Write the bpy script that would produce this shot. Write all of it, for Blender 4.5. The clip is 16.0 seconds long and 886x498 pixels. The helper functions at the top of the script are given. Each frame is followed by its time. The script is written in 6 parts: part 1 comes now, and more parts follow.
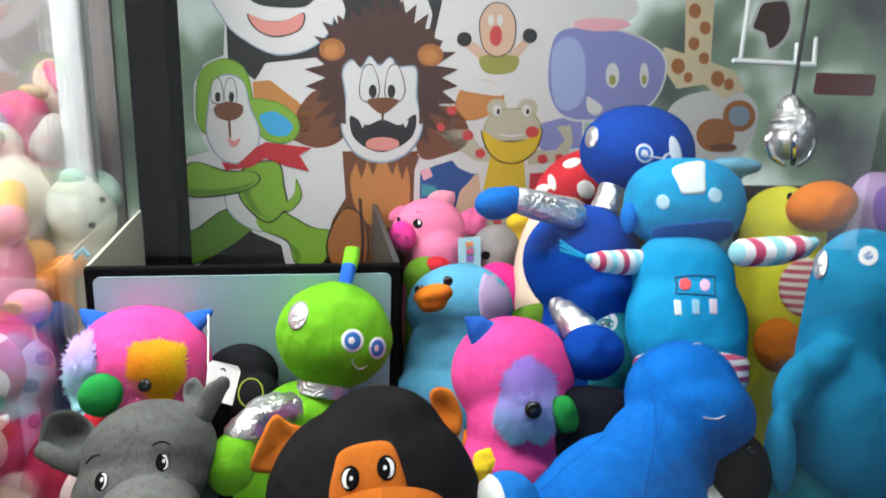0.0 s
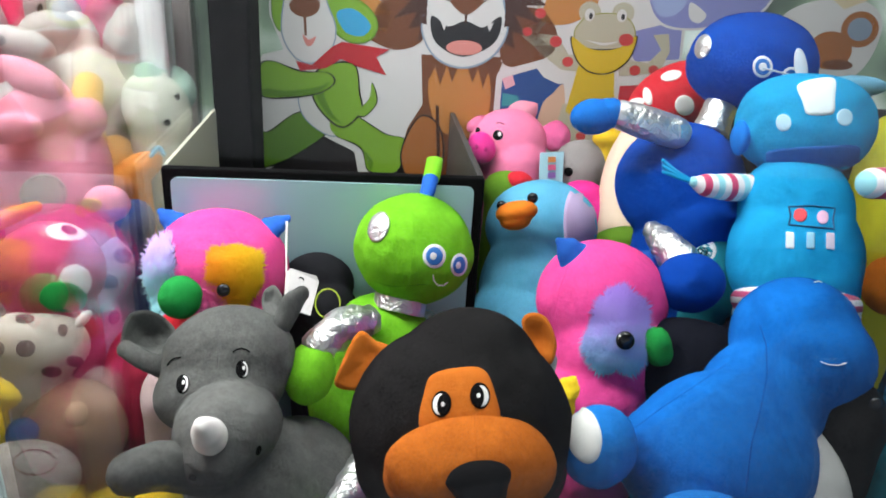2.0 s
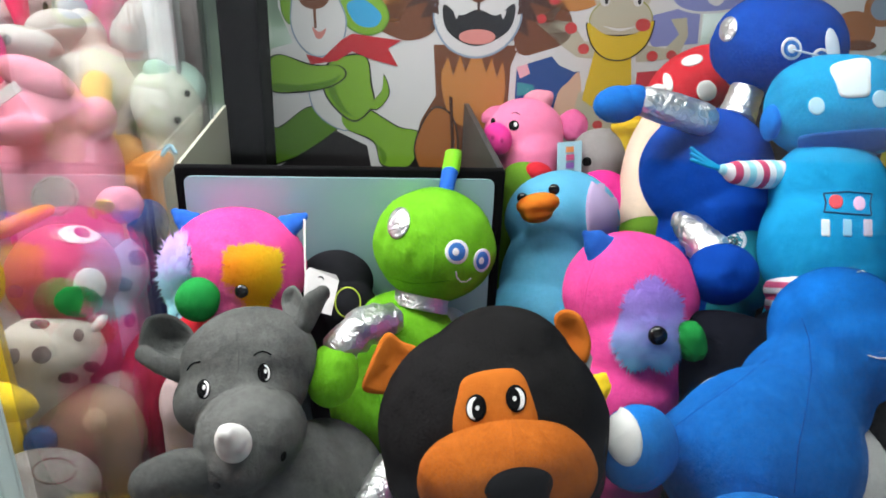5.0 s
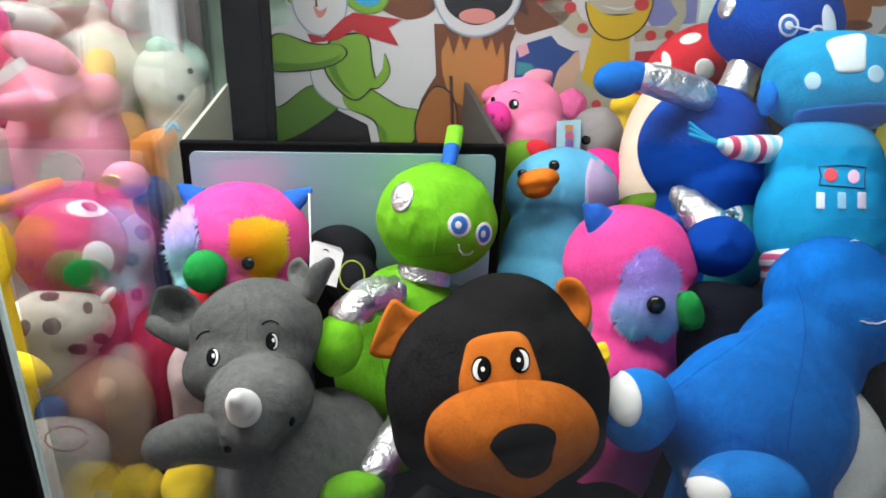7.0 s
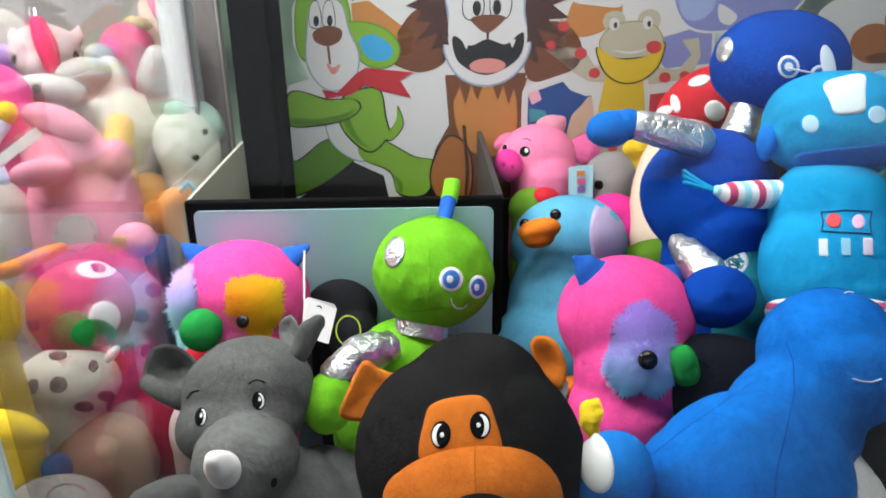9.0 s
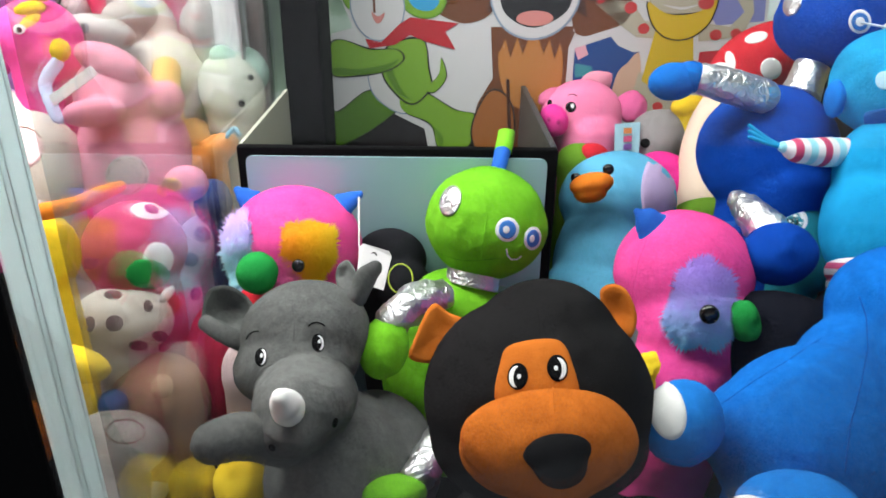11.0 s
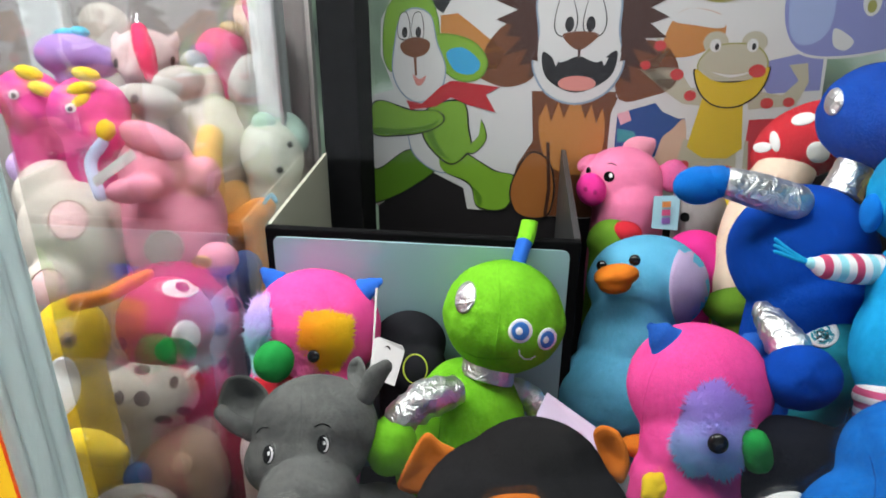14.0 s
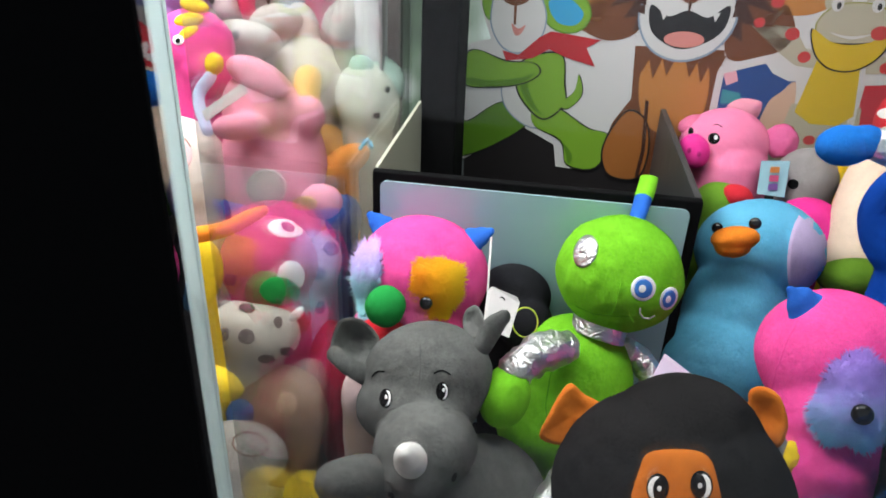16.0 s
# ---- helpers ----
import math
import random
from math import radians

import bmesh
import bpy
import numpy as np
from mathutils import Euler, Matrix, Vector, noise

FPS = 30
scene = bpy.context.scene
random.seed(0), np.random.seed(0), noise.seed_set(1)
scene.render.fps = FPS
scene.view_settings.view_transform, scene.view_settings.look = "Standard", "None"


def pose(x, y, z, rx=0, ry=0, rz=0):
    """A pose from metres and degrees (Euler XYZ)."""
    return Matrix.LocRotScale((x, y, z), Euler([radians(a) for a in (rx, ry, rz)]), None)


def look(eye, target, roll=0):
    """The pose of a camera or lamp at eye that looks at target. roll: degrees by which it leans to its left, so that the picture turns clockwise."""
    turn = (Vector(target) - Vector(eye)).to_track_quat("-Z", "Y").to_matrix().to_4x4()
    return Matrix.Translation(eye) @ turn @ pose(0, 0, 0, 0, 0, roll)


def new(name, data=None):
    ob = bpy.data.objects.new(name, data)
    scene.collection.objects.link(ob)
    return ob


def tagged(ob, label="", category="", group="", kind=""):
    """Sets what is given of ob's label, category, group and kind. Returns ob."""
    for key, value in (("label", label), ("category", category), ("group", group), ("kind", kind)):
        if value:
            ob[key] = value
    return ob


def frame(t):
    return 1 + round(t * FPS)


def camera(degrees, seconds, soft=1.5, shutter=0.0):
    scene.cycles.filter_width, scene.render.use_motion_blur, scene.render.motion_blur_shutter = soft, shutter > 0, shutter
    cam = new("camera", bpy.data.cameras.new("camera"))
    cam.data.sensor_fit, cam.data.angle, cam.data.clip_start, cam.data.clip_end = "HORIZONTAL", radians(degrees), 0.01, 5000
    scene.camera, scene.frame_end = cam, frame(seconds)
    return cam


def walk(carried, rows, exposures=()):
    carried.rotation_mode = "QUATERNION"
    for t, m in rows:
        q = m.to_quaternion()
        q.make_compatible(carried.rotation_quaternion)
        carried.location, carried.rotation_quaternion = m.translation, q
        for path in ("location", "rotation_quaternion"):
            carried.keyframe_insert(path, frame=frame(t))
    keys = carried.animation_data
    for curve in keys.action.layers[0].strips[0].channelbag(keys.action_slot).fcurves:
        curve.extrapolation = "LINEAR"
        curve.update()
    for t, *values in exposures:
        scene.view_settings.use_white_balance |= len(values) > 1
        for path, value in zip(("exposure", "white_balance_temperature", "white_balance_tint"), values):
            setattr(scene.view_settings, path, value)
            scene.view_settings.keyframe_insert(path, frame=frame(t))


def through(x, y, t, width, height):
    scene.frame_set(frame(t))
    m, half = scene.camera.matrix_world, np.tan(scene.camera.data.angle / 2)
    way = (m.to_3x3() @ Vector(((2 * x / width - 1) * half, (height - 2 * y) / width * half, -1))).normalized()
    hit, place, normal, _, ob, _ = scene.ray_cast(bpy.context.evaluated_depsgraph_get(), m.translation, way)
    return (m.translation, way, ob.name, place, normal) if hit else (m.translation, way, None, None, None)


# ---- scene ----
cam = camera(64.2, 16.0, 1.7, 0.4)
PATH = [
    (0, (0.0121, 0.0087, 1.4554), (-0.004, 1.941, 0.938), 2.17),
    (0.5, (0.0070, 0.0336, 1.4471), (-0.048, 1.933, 0.824), -1.03),
    (1, (0.0359, 0.0499, 1.4502), (-0.167, 1.908, 0.740), 0.43),
    (1.5, (0.0190, 0.0397, 1.4462), (-0.171, 1.901, 0.741), 1.83),
    (2, (-0.0231, 0.0504, 1.4427), (-0.178, 1.894, 0.684), 3.65),
    (2.5, (-0.0500, 0.0520, 1.4294), (-0.094, 1.895, 0.654), 5.09),
    (3, (-0.0759, 0.0578, 1.4201), (-0.119, 1.893, 0.625), 5.49),
    (3.5, (-0.0959, 0.0686, 1.4128), (-0.121, 1.888, 0.583), 6.40),
    (4, (-0.0532, 0.0691, 1.4372), (-0.166, 1.908, 0.660), 2.97),
    (4.2, (-0.0382, 0.0722, 1.4383), (-0.204, 1.910, 0.667), 2.55),
    (6.3, (-0.0451, 0.0621, 1.4364), (-0.210, 1.887, 0.635), 1.45),
    (6.5, (-0.0341, 0.0612, 1.4365), (-0.198, 1.889, 0.641), 0.85),
    (7, (-0.0450, 0.0511, 1.4304), (-0.204, 1.870, 0.614), 2.36),
    (7.5, (-0.0510, 0.0551, 1.4334), (-0.167, 1.876, 0.614), 1.97),
    (8, (-0.0530, 0.0580, 1.4293), (-0.187, 1.874, 0.603), 2.46),
    (8.5, (-0.0252, 0.0693, 1.4395), (-0.275, 1.908, 0.694), 0.12),
    (9, (0.0188, 0.0677, 1.4459), (-0.305, 1.906, 0.727), -0.71),
    (9.5, (0.0199, 0.0656, 1.4360), (-0.354, 1.870, 0.659), -0.52),
    (9.7, (0.0089, 0.0645, 1.4329), (-0.348, 1.863, 0.635), -0.22),
    (12, (-0.0290, 0.0542, 1.4306), (-0.380, 1.847, 0.616), 0.79),
    (12.5, (-0.0111, 0.0554, 1.4407), (-0.419, 1.859, 0.680), -1.54),
    (13, (0.0288, 0.0518, 1.4522), (-0.420, 1.877, 0.770), -1.46),
    (13.5, (0.0293, 0.0741, 1.4850), (-0.561, 1.828, 0.727), -1.51),
    (14, (0.0167, 0.1074, 1.5246), (-0.516, 1.853, 0.706), 0.32),
    (14.5, (-0.0123, 0.1330, 1.5081), (-0.481, 1.850, 0.596), -0.85),
    (15, (-0.0513, 0.1317, 1.5047), (-0.579, 1.821, 0.572), 0.63),
    (15.5, (-0.0611, 0.1086, 1.5028), (-0.665, 1.787, 0.599), 1.59),
    (16, (-0.0729, 0.0895, 1.4968), (-0.668, 1.771, 0.592), 2.19),
]
walk(cam, [(t, look(eye, target, roll)) for t, eye, target, roll in PATH],
     [(0, 0.0), (6.5, -0.05), (12.5, -0.08), (13.5, -0.22), (14.5, -0.28), (15.5, -0.32), (16, -0.18)])

from mathutils.bvhtree import BVHTree
from mathutils import geometry, kdtree

# ---- light ----
world = bpy.data.worlds.new("arcade_air")
world.use_nodes = True
scene.world = world
world.node_tree.nodes["Background"].inputs[0].default_value = (0.80, 0.88, 1.0, 1)
world.node_tree.nodes["Background"].inputs[1].default_value = 0.22


def area(name, m, sx, sy, watts, colour):
    d = bpy.data.lights.new(name, "AREA")
    d.shape, d.size, d.size_y, d.energy, d.color = "RECTANGLE", sx, sy, watts, colour
    o = new(name, d)
    o.matrix_world = m
    return o


# The machine stands turned by YAW; u runs along its front, v into its depth.
YAW = 10.7
CA, SA = math.cos(radians(YAW)), math.sin(radians(YAW))
DECK, ROOF = 0.86, 2.02


def uv(u, v, z):
    return Vector((u * CA - v * SA, u * SA + v * CA, z))


def turned_to(u, v, z, rx=0, ry=0, rz=0):
    return Matrix.Translation(uv(u, v, z)) @ Matrix.Rotation(radians(YAW), 4, "Z") @ pose(0, 0, 0, rx, ry, rz)


area("lamp_light", turned_to(0.08, 0.56, ROOF - 0.06, 3), 0.84, 0.10, 6.6, (0.96, 0.98, 0.95))
area("lamp_light_rear", turned_to(0.25, 0.95, ROOF - 0.06, 0), 0.95, 0.10, 1.4, (1.0, 0.98, 0.95))
area("lamp_light_neighbour", turned_to(-0.66, 0.80, ROOF - 0.06), 0.60, 0.40, 21.0, (0.99, 0.97, 0.96))
area("shopfront_light", turned_to(0.7, -2.6, 1.7, 90), 4.0, 2.2, 21.0, (0.86, 0.93, 1.0))

# ---- materials ----
MATS = {}


def shader(name):
    m = bpy.data.materials.new(name)
    m.use_nodes = True
    n = m.node_tree.nodes
    return m, n, m.node_tree.links, n["Principled BSDF"]


def noise_node(n, l, scale, detail, space="Object"):
    c = n.new("ShaderNodeTexCoord")
    t = n.new("ShaderNodeTexNoise")
    t.inputs["Scale"].default_value, t.inputs["Detail"].default_value = scale, detail
    l.new(c.outputs[space], t.inputs["Vector"])
    return t


def mixed(n, l, a, b, factor):
    x = n.new("ShaderNodeMix")
    x.data_type = "RGBA"
    x.inputs[6].default_value, x.inputs[7].default_value = (*a, 1), (*b, 1)
    l.new(factor, x.inputs[0])
    return x.outputs[2]


def ramp(n, l, source, lo, hi):
    r = n.new("ShaderNodeMapRange")
    r.inputs["From Min"].default_value, r.inputs["From Max"].default_value = lo, hi
    l.new(source, r.inputs["Value"])
    return r.outputs["Result"]


RECIPES = {}


def plush(name, col, pile=1.0, light=None, patchy=0.72, nap=False):
    """Short-pile toy fabric: brushed lights and darks, nap, a soft sheen."""
    if name in MATS:
        return MATS[name]
    m, n, l, p = shader(name)
    dark = tuple(c * patchy for c in col)
    light = light or tuple(min(1, c * 1.18 + 0.01) for c in col)
    co, mp = n.new("ShaderNodeTexCoord"), n.new("ShaderNodeMapping")
    mp.inputs["Scale"].default_value = (1.0, 1.0, 0.4)
    mp.inputs["Rotation"].default_value = (0.5, 0.3, 0.0)
    l.new(co.outputs["Object"], mp.inputs["Vector"])
    big, mid, fine, fold = noise_node(n, l, 22, 2), noise_node(n, l, 170, 5), noise_node(n, l, 850, 3), noise_node(n, l, 75, 4)
    for t in (mid, fine):
        l.new(mp.outputs["Vector"], t.inputs["Vector"])
    big.inputs["Distortion"].default_value = 0.6
    two = n.new("ShaderNodeMath")
    two.operation = "MULTIPLY_ADD"
    two.inputs[1].default_value = 0.40
    l.new(mid.outputs["Fac"], two.inputs[0])
    half = n.new("ShaderNodeMath")
    half.operation = "MULTIPLY"
    half.inputs[1].default_value = 0.60
    l.new(big.outputs["Fac"], half.inputs[0])
    l.new(half.outputs[0], two.inputs[2])
    a = mixed(n, l, dark, light, ramp(n, l, two.outputs[0], 0.12, 0.88))
    x = n.new("ShaderNodeMix")
    x.data_type, x.blend_type = "RGBA", "OVERLAY"
    x.inputs[0].default_value = 0.22
    l.new(a, x.inputs[6])
    l.new(fine.outputs["Fac"], x.inputs[7])
    l.new(x.outputs[2], p.inputs["Base Color"])
    p.inputs["Roughness"].default_value = 0.9
    p.inputs["Specular IOR Level"].default_value = min(0.15, 2.5 * max(light))
    p.inputs["Sheen Weight"].default_value = 0.12
    p.inputs["Sheen Roughness"].default_value = 0.5
    p.inputs["Sheen Tint"].default_value = (*light, 1)
    b1, b2 = n.new("ShaderNodeBump"), n.new("ShaderNodeBump")
    b1.inputs["Strength"].default_value, b1.inputs["Distance"].default_value = 0.55 * pile, 0.0038
    b2.inputs["Strength"].default_value, b2.inputs["Distance"].default_value = 0.42 * pile, 0.0010
    l.new(fold.outputs["Fac"], b1.inputs["Height"])
    l.new(fine.outputs["Fac"], b2.inputs["Height"])
    l.new(b1.outputs["Normal"], b2.inputs["Normal"])
    l.new(b2.outputs["Normal"], p.inputs["Normal"])
    if nap:
        tone, geo, tint = n.new("ShaderNodeMapRange"), n.new("ShaderNodeNewGeometry"), n.new("ShaderNodeMix")
        tone.inputs["To Min"].default_value, tone.inputs["To Max"].default_value = 0.80, 1.16
        l.new(geo.outputs["Random Per Island"], tone.inputs["Value"])
        tint.data_type, tint.blend_type = "RGBA", "MULTIPLY"
        tint.inputs[0].default_value = 1.0
        l.new(x.outputs[2], tint.inputs[6])
        l.new(tone.outputs["Result"], tint.inputs[7])
        l.new(tint.outputs[2], p.inputs["Base Color"])
        for link in list(p.inputs["Normal"].links):
            m.node_tree.links.remove(link)
    else:
        RECIPES[name] = (col, pile, light, patchy)
    MATS[name] = m
    return m


def long_fur(name, cols, direction, span, start):
    """Long dyed pile that runs through several colours along a direction."""
    m, n, l, p = shader(name)
    co, dot = n.new("ShaderNodeTexCoord"), n.new("ShaderNodeVectorMath")
    dot.operation = "DOT_PRODUCT"
    dot.inputs[1].default_value = Vector(direction).normalized() / span
    off = n.new("ShaderNodeVectorMath")
    off.operation = "SUBTRACT"
    off.inputs[1].default_value = start
    l.new(co.outputs["Object"], off.inputs[0])
    l.new(off.outputs["Vector"], dot.inputs[0])
    nz = noise_node(n, l, 160, 3)
    add = n.new("ShaderNodeMath")
    add.operation = "MULTIPLY_ADD"
    add.inputs[1].default_value = 0.5
    l.new(nz.outputs["Fac"], add.inputs[0])
    low = n.new("ShaderNodeMath")
    low.operation = "SUBTRACT"
    low.inputs[1].default_value = 0.25
    l.new(dot.outputs["Value"], low.inputs[0])
    l.new(low.outputs[0], add.inputs[2])
    r = n.new("ShaderNodeValToRGB")
    e = r.color_ramp.elements
    e[0].position, e[0].color = 0.0, (*cols[0], 1)
    e[1].position, e[1].color = 1.0, (*cols[-1], 1)
    for i, cc in enumerate(cols[1:-1]):
        q = e.new((i + 1) / (len(cols) - 1))
        q.color = (*cc, 1)
    l.new(add.outputs[0], r.inputs[0])
    l.new(r.outputs[0], p.inputs["Base Color"])
    p.inputs["Roughness"].default_value = 0.8
    f, bp = noise_node(n, l, 420, 4), n.new("ShaderNodeBump")
    bp.inputs["Strength"].default_value, bp.inputs["Distance"].default_value = 0.5, 0.002
    l.new(f.outputs["Fac"], bp.inputs["Height"])
    l.new(bp.outputs["Normal"], p.inputs["Normal"])
    tr, x = n.new("ShaderNodeBsdfTranslucent"), n.new("ShaderNodeMixShader")
    l.new(r.outputs[0], tr.inputs["Color"])
    x.inputs[0].default_value = 0.08
    l.new(p.outputs[0], x.inputs[1])
    l.new(tr.outputs[0], x.inputs[2])
    l.new(x.outputs[0], n["Material Output"].inputs[0])
    return m


def plain(name, col, rough=0.5, metal=0.0, wear=0.12, bump=0.0, scale=60, coat=0.0):
    """Paint, plastic, print or metal, with a slight unevenness."""
    if name in MATS:
        return MATS[name]
    m, n, l, p = shader(name)
    big = noise_node(n, l, scale, 6)
    a = mixed(n, l, tuple(c * (1 - wear) for c in col), tuple(min(1, c * (1 + wear)) for c in col), big.outputs["Fac"])
    l.new(a, p.inputs["Base Color"])
    p.inputs["Metallic"].default_value = metal
    p.inputs["Coat Weight"].default_value = coat
    p.inputs["Specular IOR Level"].default_value = 0.06 if rough > 0.8 else 0.5
    l.new(ramp_to(n, l, big.outputs["Fac"], rough * 0.8, min(1, rough * 1.2)), p.inputs["Roughness"])
    if bump:
        b = n.new("ShaderNodeBump")
        b.inputs["Strength"].default_value, b.inputs["Distance"].default_value = bump, 0.002
        l.new(big.outputs["Fac"], b.inputs["Height"])
        l.new(b.outputs["Normal"], p.inputs["Normal"])
    MATS[name] = m
    return m


def ramp_to(n, l, source, lo, hi):
    r = n.new("ShaderNodeMapRange")
    r.inputs["To Min"].default_value, r.inputs["To Max"].default_value = lo, hi
    l.new(source, r.inputs["Value"])
    return r.outputs["Result"]


def foil():
    if "foil" in MATS:
        return MATS["foil"]
    m, n, l, p = shader("silver_foil_cloth")
    w = noise_node(n, l, 95, 2)
    w.inputs["Distortion"].default_value = 1.2
    f = noise_node(n, l, 700, 2)
    p.inputs["Base Color"].default_value = (0.80, 0.81, 0.82, 1)
    p.inputs["Metallic"].default_value, p.inputs["Roughness"].default_value = 1.0, 0.36
    b1, b2 = n.new("ShaderNodeBump"), n.new("ShaderNodeBump")
    b1.inputs["Strength"].default_value, b1.inputs["Distance"].default_value = 0.75, 0.0045
    b2.inputs["Strength"].default_value, b2.inputs["Distance"].default_value = 0.2, 0.0008
    l.new(w.outputs["Fac"], b1.inputs["Height"])
    l.new(f.outputs["Fac"], b2.inputs["Height"])
    l.new(b1.outputs["Normal"], b2.inputs["Normal"])
    l.new(b2.outputs["Normal"], p.inputs["Normal"])
    MATS["foil"] = m
    return m


def pane_glass(name, tint, amount, rough=0.0):
    """A thin pane: clear, with a Fresnel gloss."""
    m = bpy.data.materials.new(name)
    m.use_nodes = True
    n, l = m.node_tree.nodes, m.node_tree.links
    n.clear()
    o, x = n.new("ShaderNodeOutputMaterial"), n.new("ShaderNodeMixShader")
    t, g, f, k = n.new("ShaderNodeBsdfTransparent"), n.new("ShaderNodeBsdfGlossy"), n.new("ShaderNodeFresnel"), n.new("ShaderNodeMath")
    t.inputs["Color"].default_value = (*tint, 1)
    g.inputs["Roughness"].default_value = rough
    f.inputs["IOR"].default_value = 1.5
    k.operation, k.use_clamp = "MULTIPLY", True
    k.inputs[1].default_value = amount
    l.new(f.outputs[0], k.inputs[0])
    l.new(k.outputs[0], x.inputs[0])
    l.new(t.outputs[0], x.inputs[1])
    l.new(g.outputs[0], x.inputs[2])
    l.new(x.outputs[0], o.inputs[0])
    return m


def glow(name, col, strength):
    m = bpy.data.materials.new(name)
    m.use_nodes = True
    n, l = m.node_tree.nodes, m.node_tree.links
    n.clear()
    o, e = n.new("ShaderNodeOutputMaterial"), n.new("ShaderNodeEmission")
    e.inputs[0].default_value, e.inputs[1].default_value = (*col, 1), strength
    l.new(e.outputs[0], o.inputs[0])
    return m


def striped(name, a, b, c, direction, width):
    """Woven stripes of three colours across a direction."""
    m, n, l, p = shader(name)
    co, dot = n.new("ShaderNodeTexCoord"), n.new("ShaderNodeVectorMath")
    dot.operation = "DOT_PRODUCT"
    dot.inputs[1].default_value = Vector(direction).normalized() / width
    l.new(co.outputs["Object"], dot.inputs[0])
    fr = n.new("ShaderNodeMath")
    fr.operation = "FRACT"
    l.new(dot.outputs["Value"], fr.inputs[0])
    r = n.new("ShaderNodeValToRGB")
    r.color_ramp.interpolation = "CONSTANT"
    e = r.color_ramp.elements
    e[0].position, e[0].color = 0.0, (*a, 1)
    e[1].position, e[1].color = 0.25, (*b, 1)
    for q, col in ((0.5, c), (0.75, b)):
        k = e.new(q)
        k.color = (*col, 1)
    l.new(fr.outputs[0], r.inputs[0])
    l.new(r.outputs[0], p.inputs["Base Color"])
    p.inputs["Roughness"].default_value = 0.9
    f, bp = noise_node(n, l, 1200, 2), n.new("ShaderNodeBump")
    bp.inputs["Strength"].default_value, bp.inputs["Distance"].default_value = 0.5, 0.001
    l.new(f.outputs["Fac"], bp.inputs["Height"])
    l.new(bp.outputs["Normal"], p.inputs["Normal"])
    return m


WHITE = plush("white_pile", (0.78, 0.78, 0.76), 0.8, patchy=0.85)
BLACK = plush("black_pile", (0.012, 0.0115, 0.012), 0.6, (0.023, 0.022, 0.023))
NAVY = plush("navy_pile", (0.004, 0.005, 0.012), 0.7)
GREY = plush("grey_pile", (0.098, 0.101, 0.098), 1.7, (0.185, 0.190, 0.184), 0.62)
GREY_PALE = plush("pale_grey_pile", (0.52, 0.49, 0.46), 0.9, patchy=0.82)
ORANGE = plush("rust_orange_pile", (0.50, 0.12, 0.010), 0.9, (0.68, 0.19, 0.022))
ORANGE_BRIGHT = plush("bright_orange_pile", (0.95, 0.25, 0.02), 0.8)
GREEN = plush("lime_green_pile", (0.17, 0.56, 0.012), 1.2, (0.28, 0.76, 0.04))
GREEN_DEEP = plush("deep_green_pile", (0.012, 0.30, 0.055), 0.8)
OLIVE = plush("olive_green_pile", (0.14, 0.30, 0.02), 0.9)
PINK = plush("hot_pink_pile", (0.92, 0.055, 0.33), 0.9, (1.0, 0.12, 0.44), 0.82)
PINK_PIG = plush("pig_pink_pile", (0.95, 0.23, 0.42), 0.9, patchy=0.8)
PINK_PALE = plush("pale_pink_pile", (0.86, 0.33, 0.45), 0.9, patchy=0.82)
MAGENTA = plush("magenta_pile", (0.80, 0.035, 0.30), 0.8, patchy=0.8)
BLUE = plush("royal_blue_pile", (0.003, 0.135, 0.60), 1.3, (0.006, 0.25, 0.86), 0.55)
AZURE = plush("azure_pile", (0.008, 0.19, 0.66), 1.0, (0.02, 0.27, 0.80))
BLUE_DEEP = plush("deep_blue_pile", (0.002, 0.055, 0.40), 1.0, (0.004, 0.09, 0.56))
BLUE_EAR = plush("ear_blue_pile", (0.018, 0.12, 0.52), 0.8)
SKY = plush("sky_blue_pile", (0.10, 0.46, 0.72), 1.0, (0.18, 0.55, 0.78), 0.8)
AQUA = plush("aqua_pile", (0.008, 0.35, 0.72), 1.0, (0.018, 0.46, 0.84), 0.75)
TEAL = plush("teal_pile", (0.015, 0.25, 0.32), 0.9)
YELLOW = plush("yellow_pile", (0.86, 0.60, 0.02), 0.9, patchy=0.75)
YELLOW_GREEN = plush("chick_yellow_pile", (0.72, 0.70, 0.04), 0.9, patchy=0.75)
CREAM = plush("cream_pile", (0.82, 0.64, 0.50), 0.8, patchy=0.85)
TAN = plush("tan_pile", (0.40, 0.25, 0.155), 0.9, patchy=0.75)
OFFWHITE = plush("offwhite_pile", (0.62, 0.57, 0.51), 0.9, patchy=0.8)
MINT = plush("mint_pile", (0.42, 0.60, 0.52), 0.9, patchy=0.8)
LILAC = plush("lilac_pile", (0.55, 0.40, 0.68), 0.9, patchy=0.8)
PURPLE = plush("purple_pile", (0.30, 0.16, 0.55), 0.9, patchy=0.8)
RED = plush("red_pile", (0.62, 0.02, 0.035), 0.9, patchy=0.75)
STITCH_WHITE = plain("white_thread", (0.82, 0.82, 0.82), 0.6)
STITCH_BLACK = plain("black_thread", (0.004, 0.004, 0.0045), 0.95)
STITCH_BLUE = plain("blue_thread", (0.03, 0.17, 0.52), 0.6)
BEAD = plain("black_bead", (0.006, 0.006, 0.007), 0.10)
CARD = plain("white_card", (0.54, 0.52, 0.52), 0.45)
CARD_LILAC = plain("lilac_card", (0.66, 0.55, 0.72), 0.45)
BLACK_METAL = plain("black_powder_coat", (0.004, 0.004, 0.0045), 0.85, bump=0.05, scale=400)
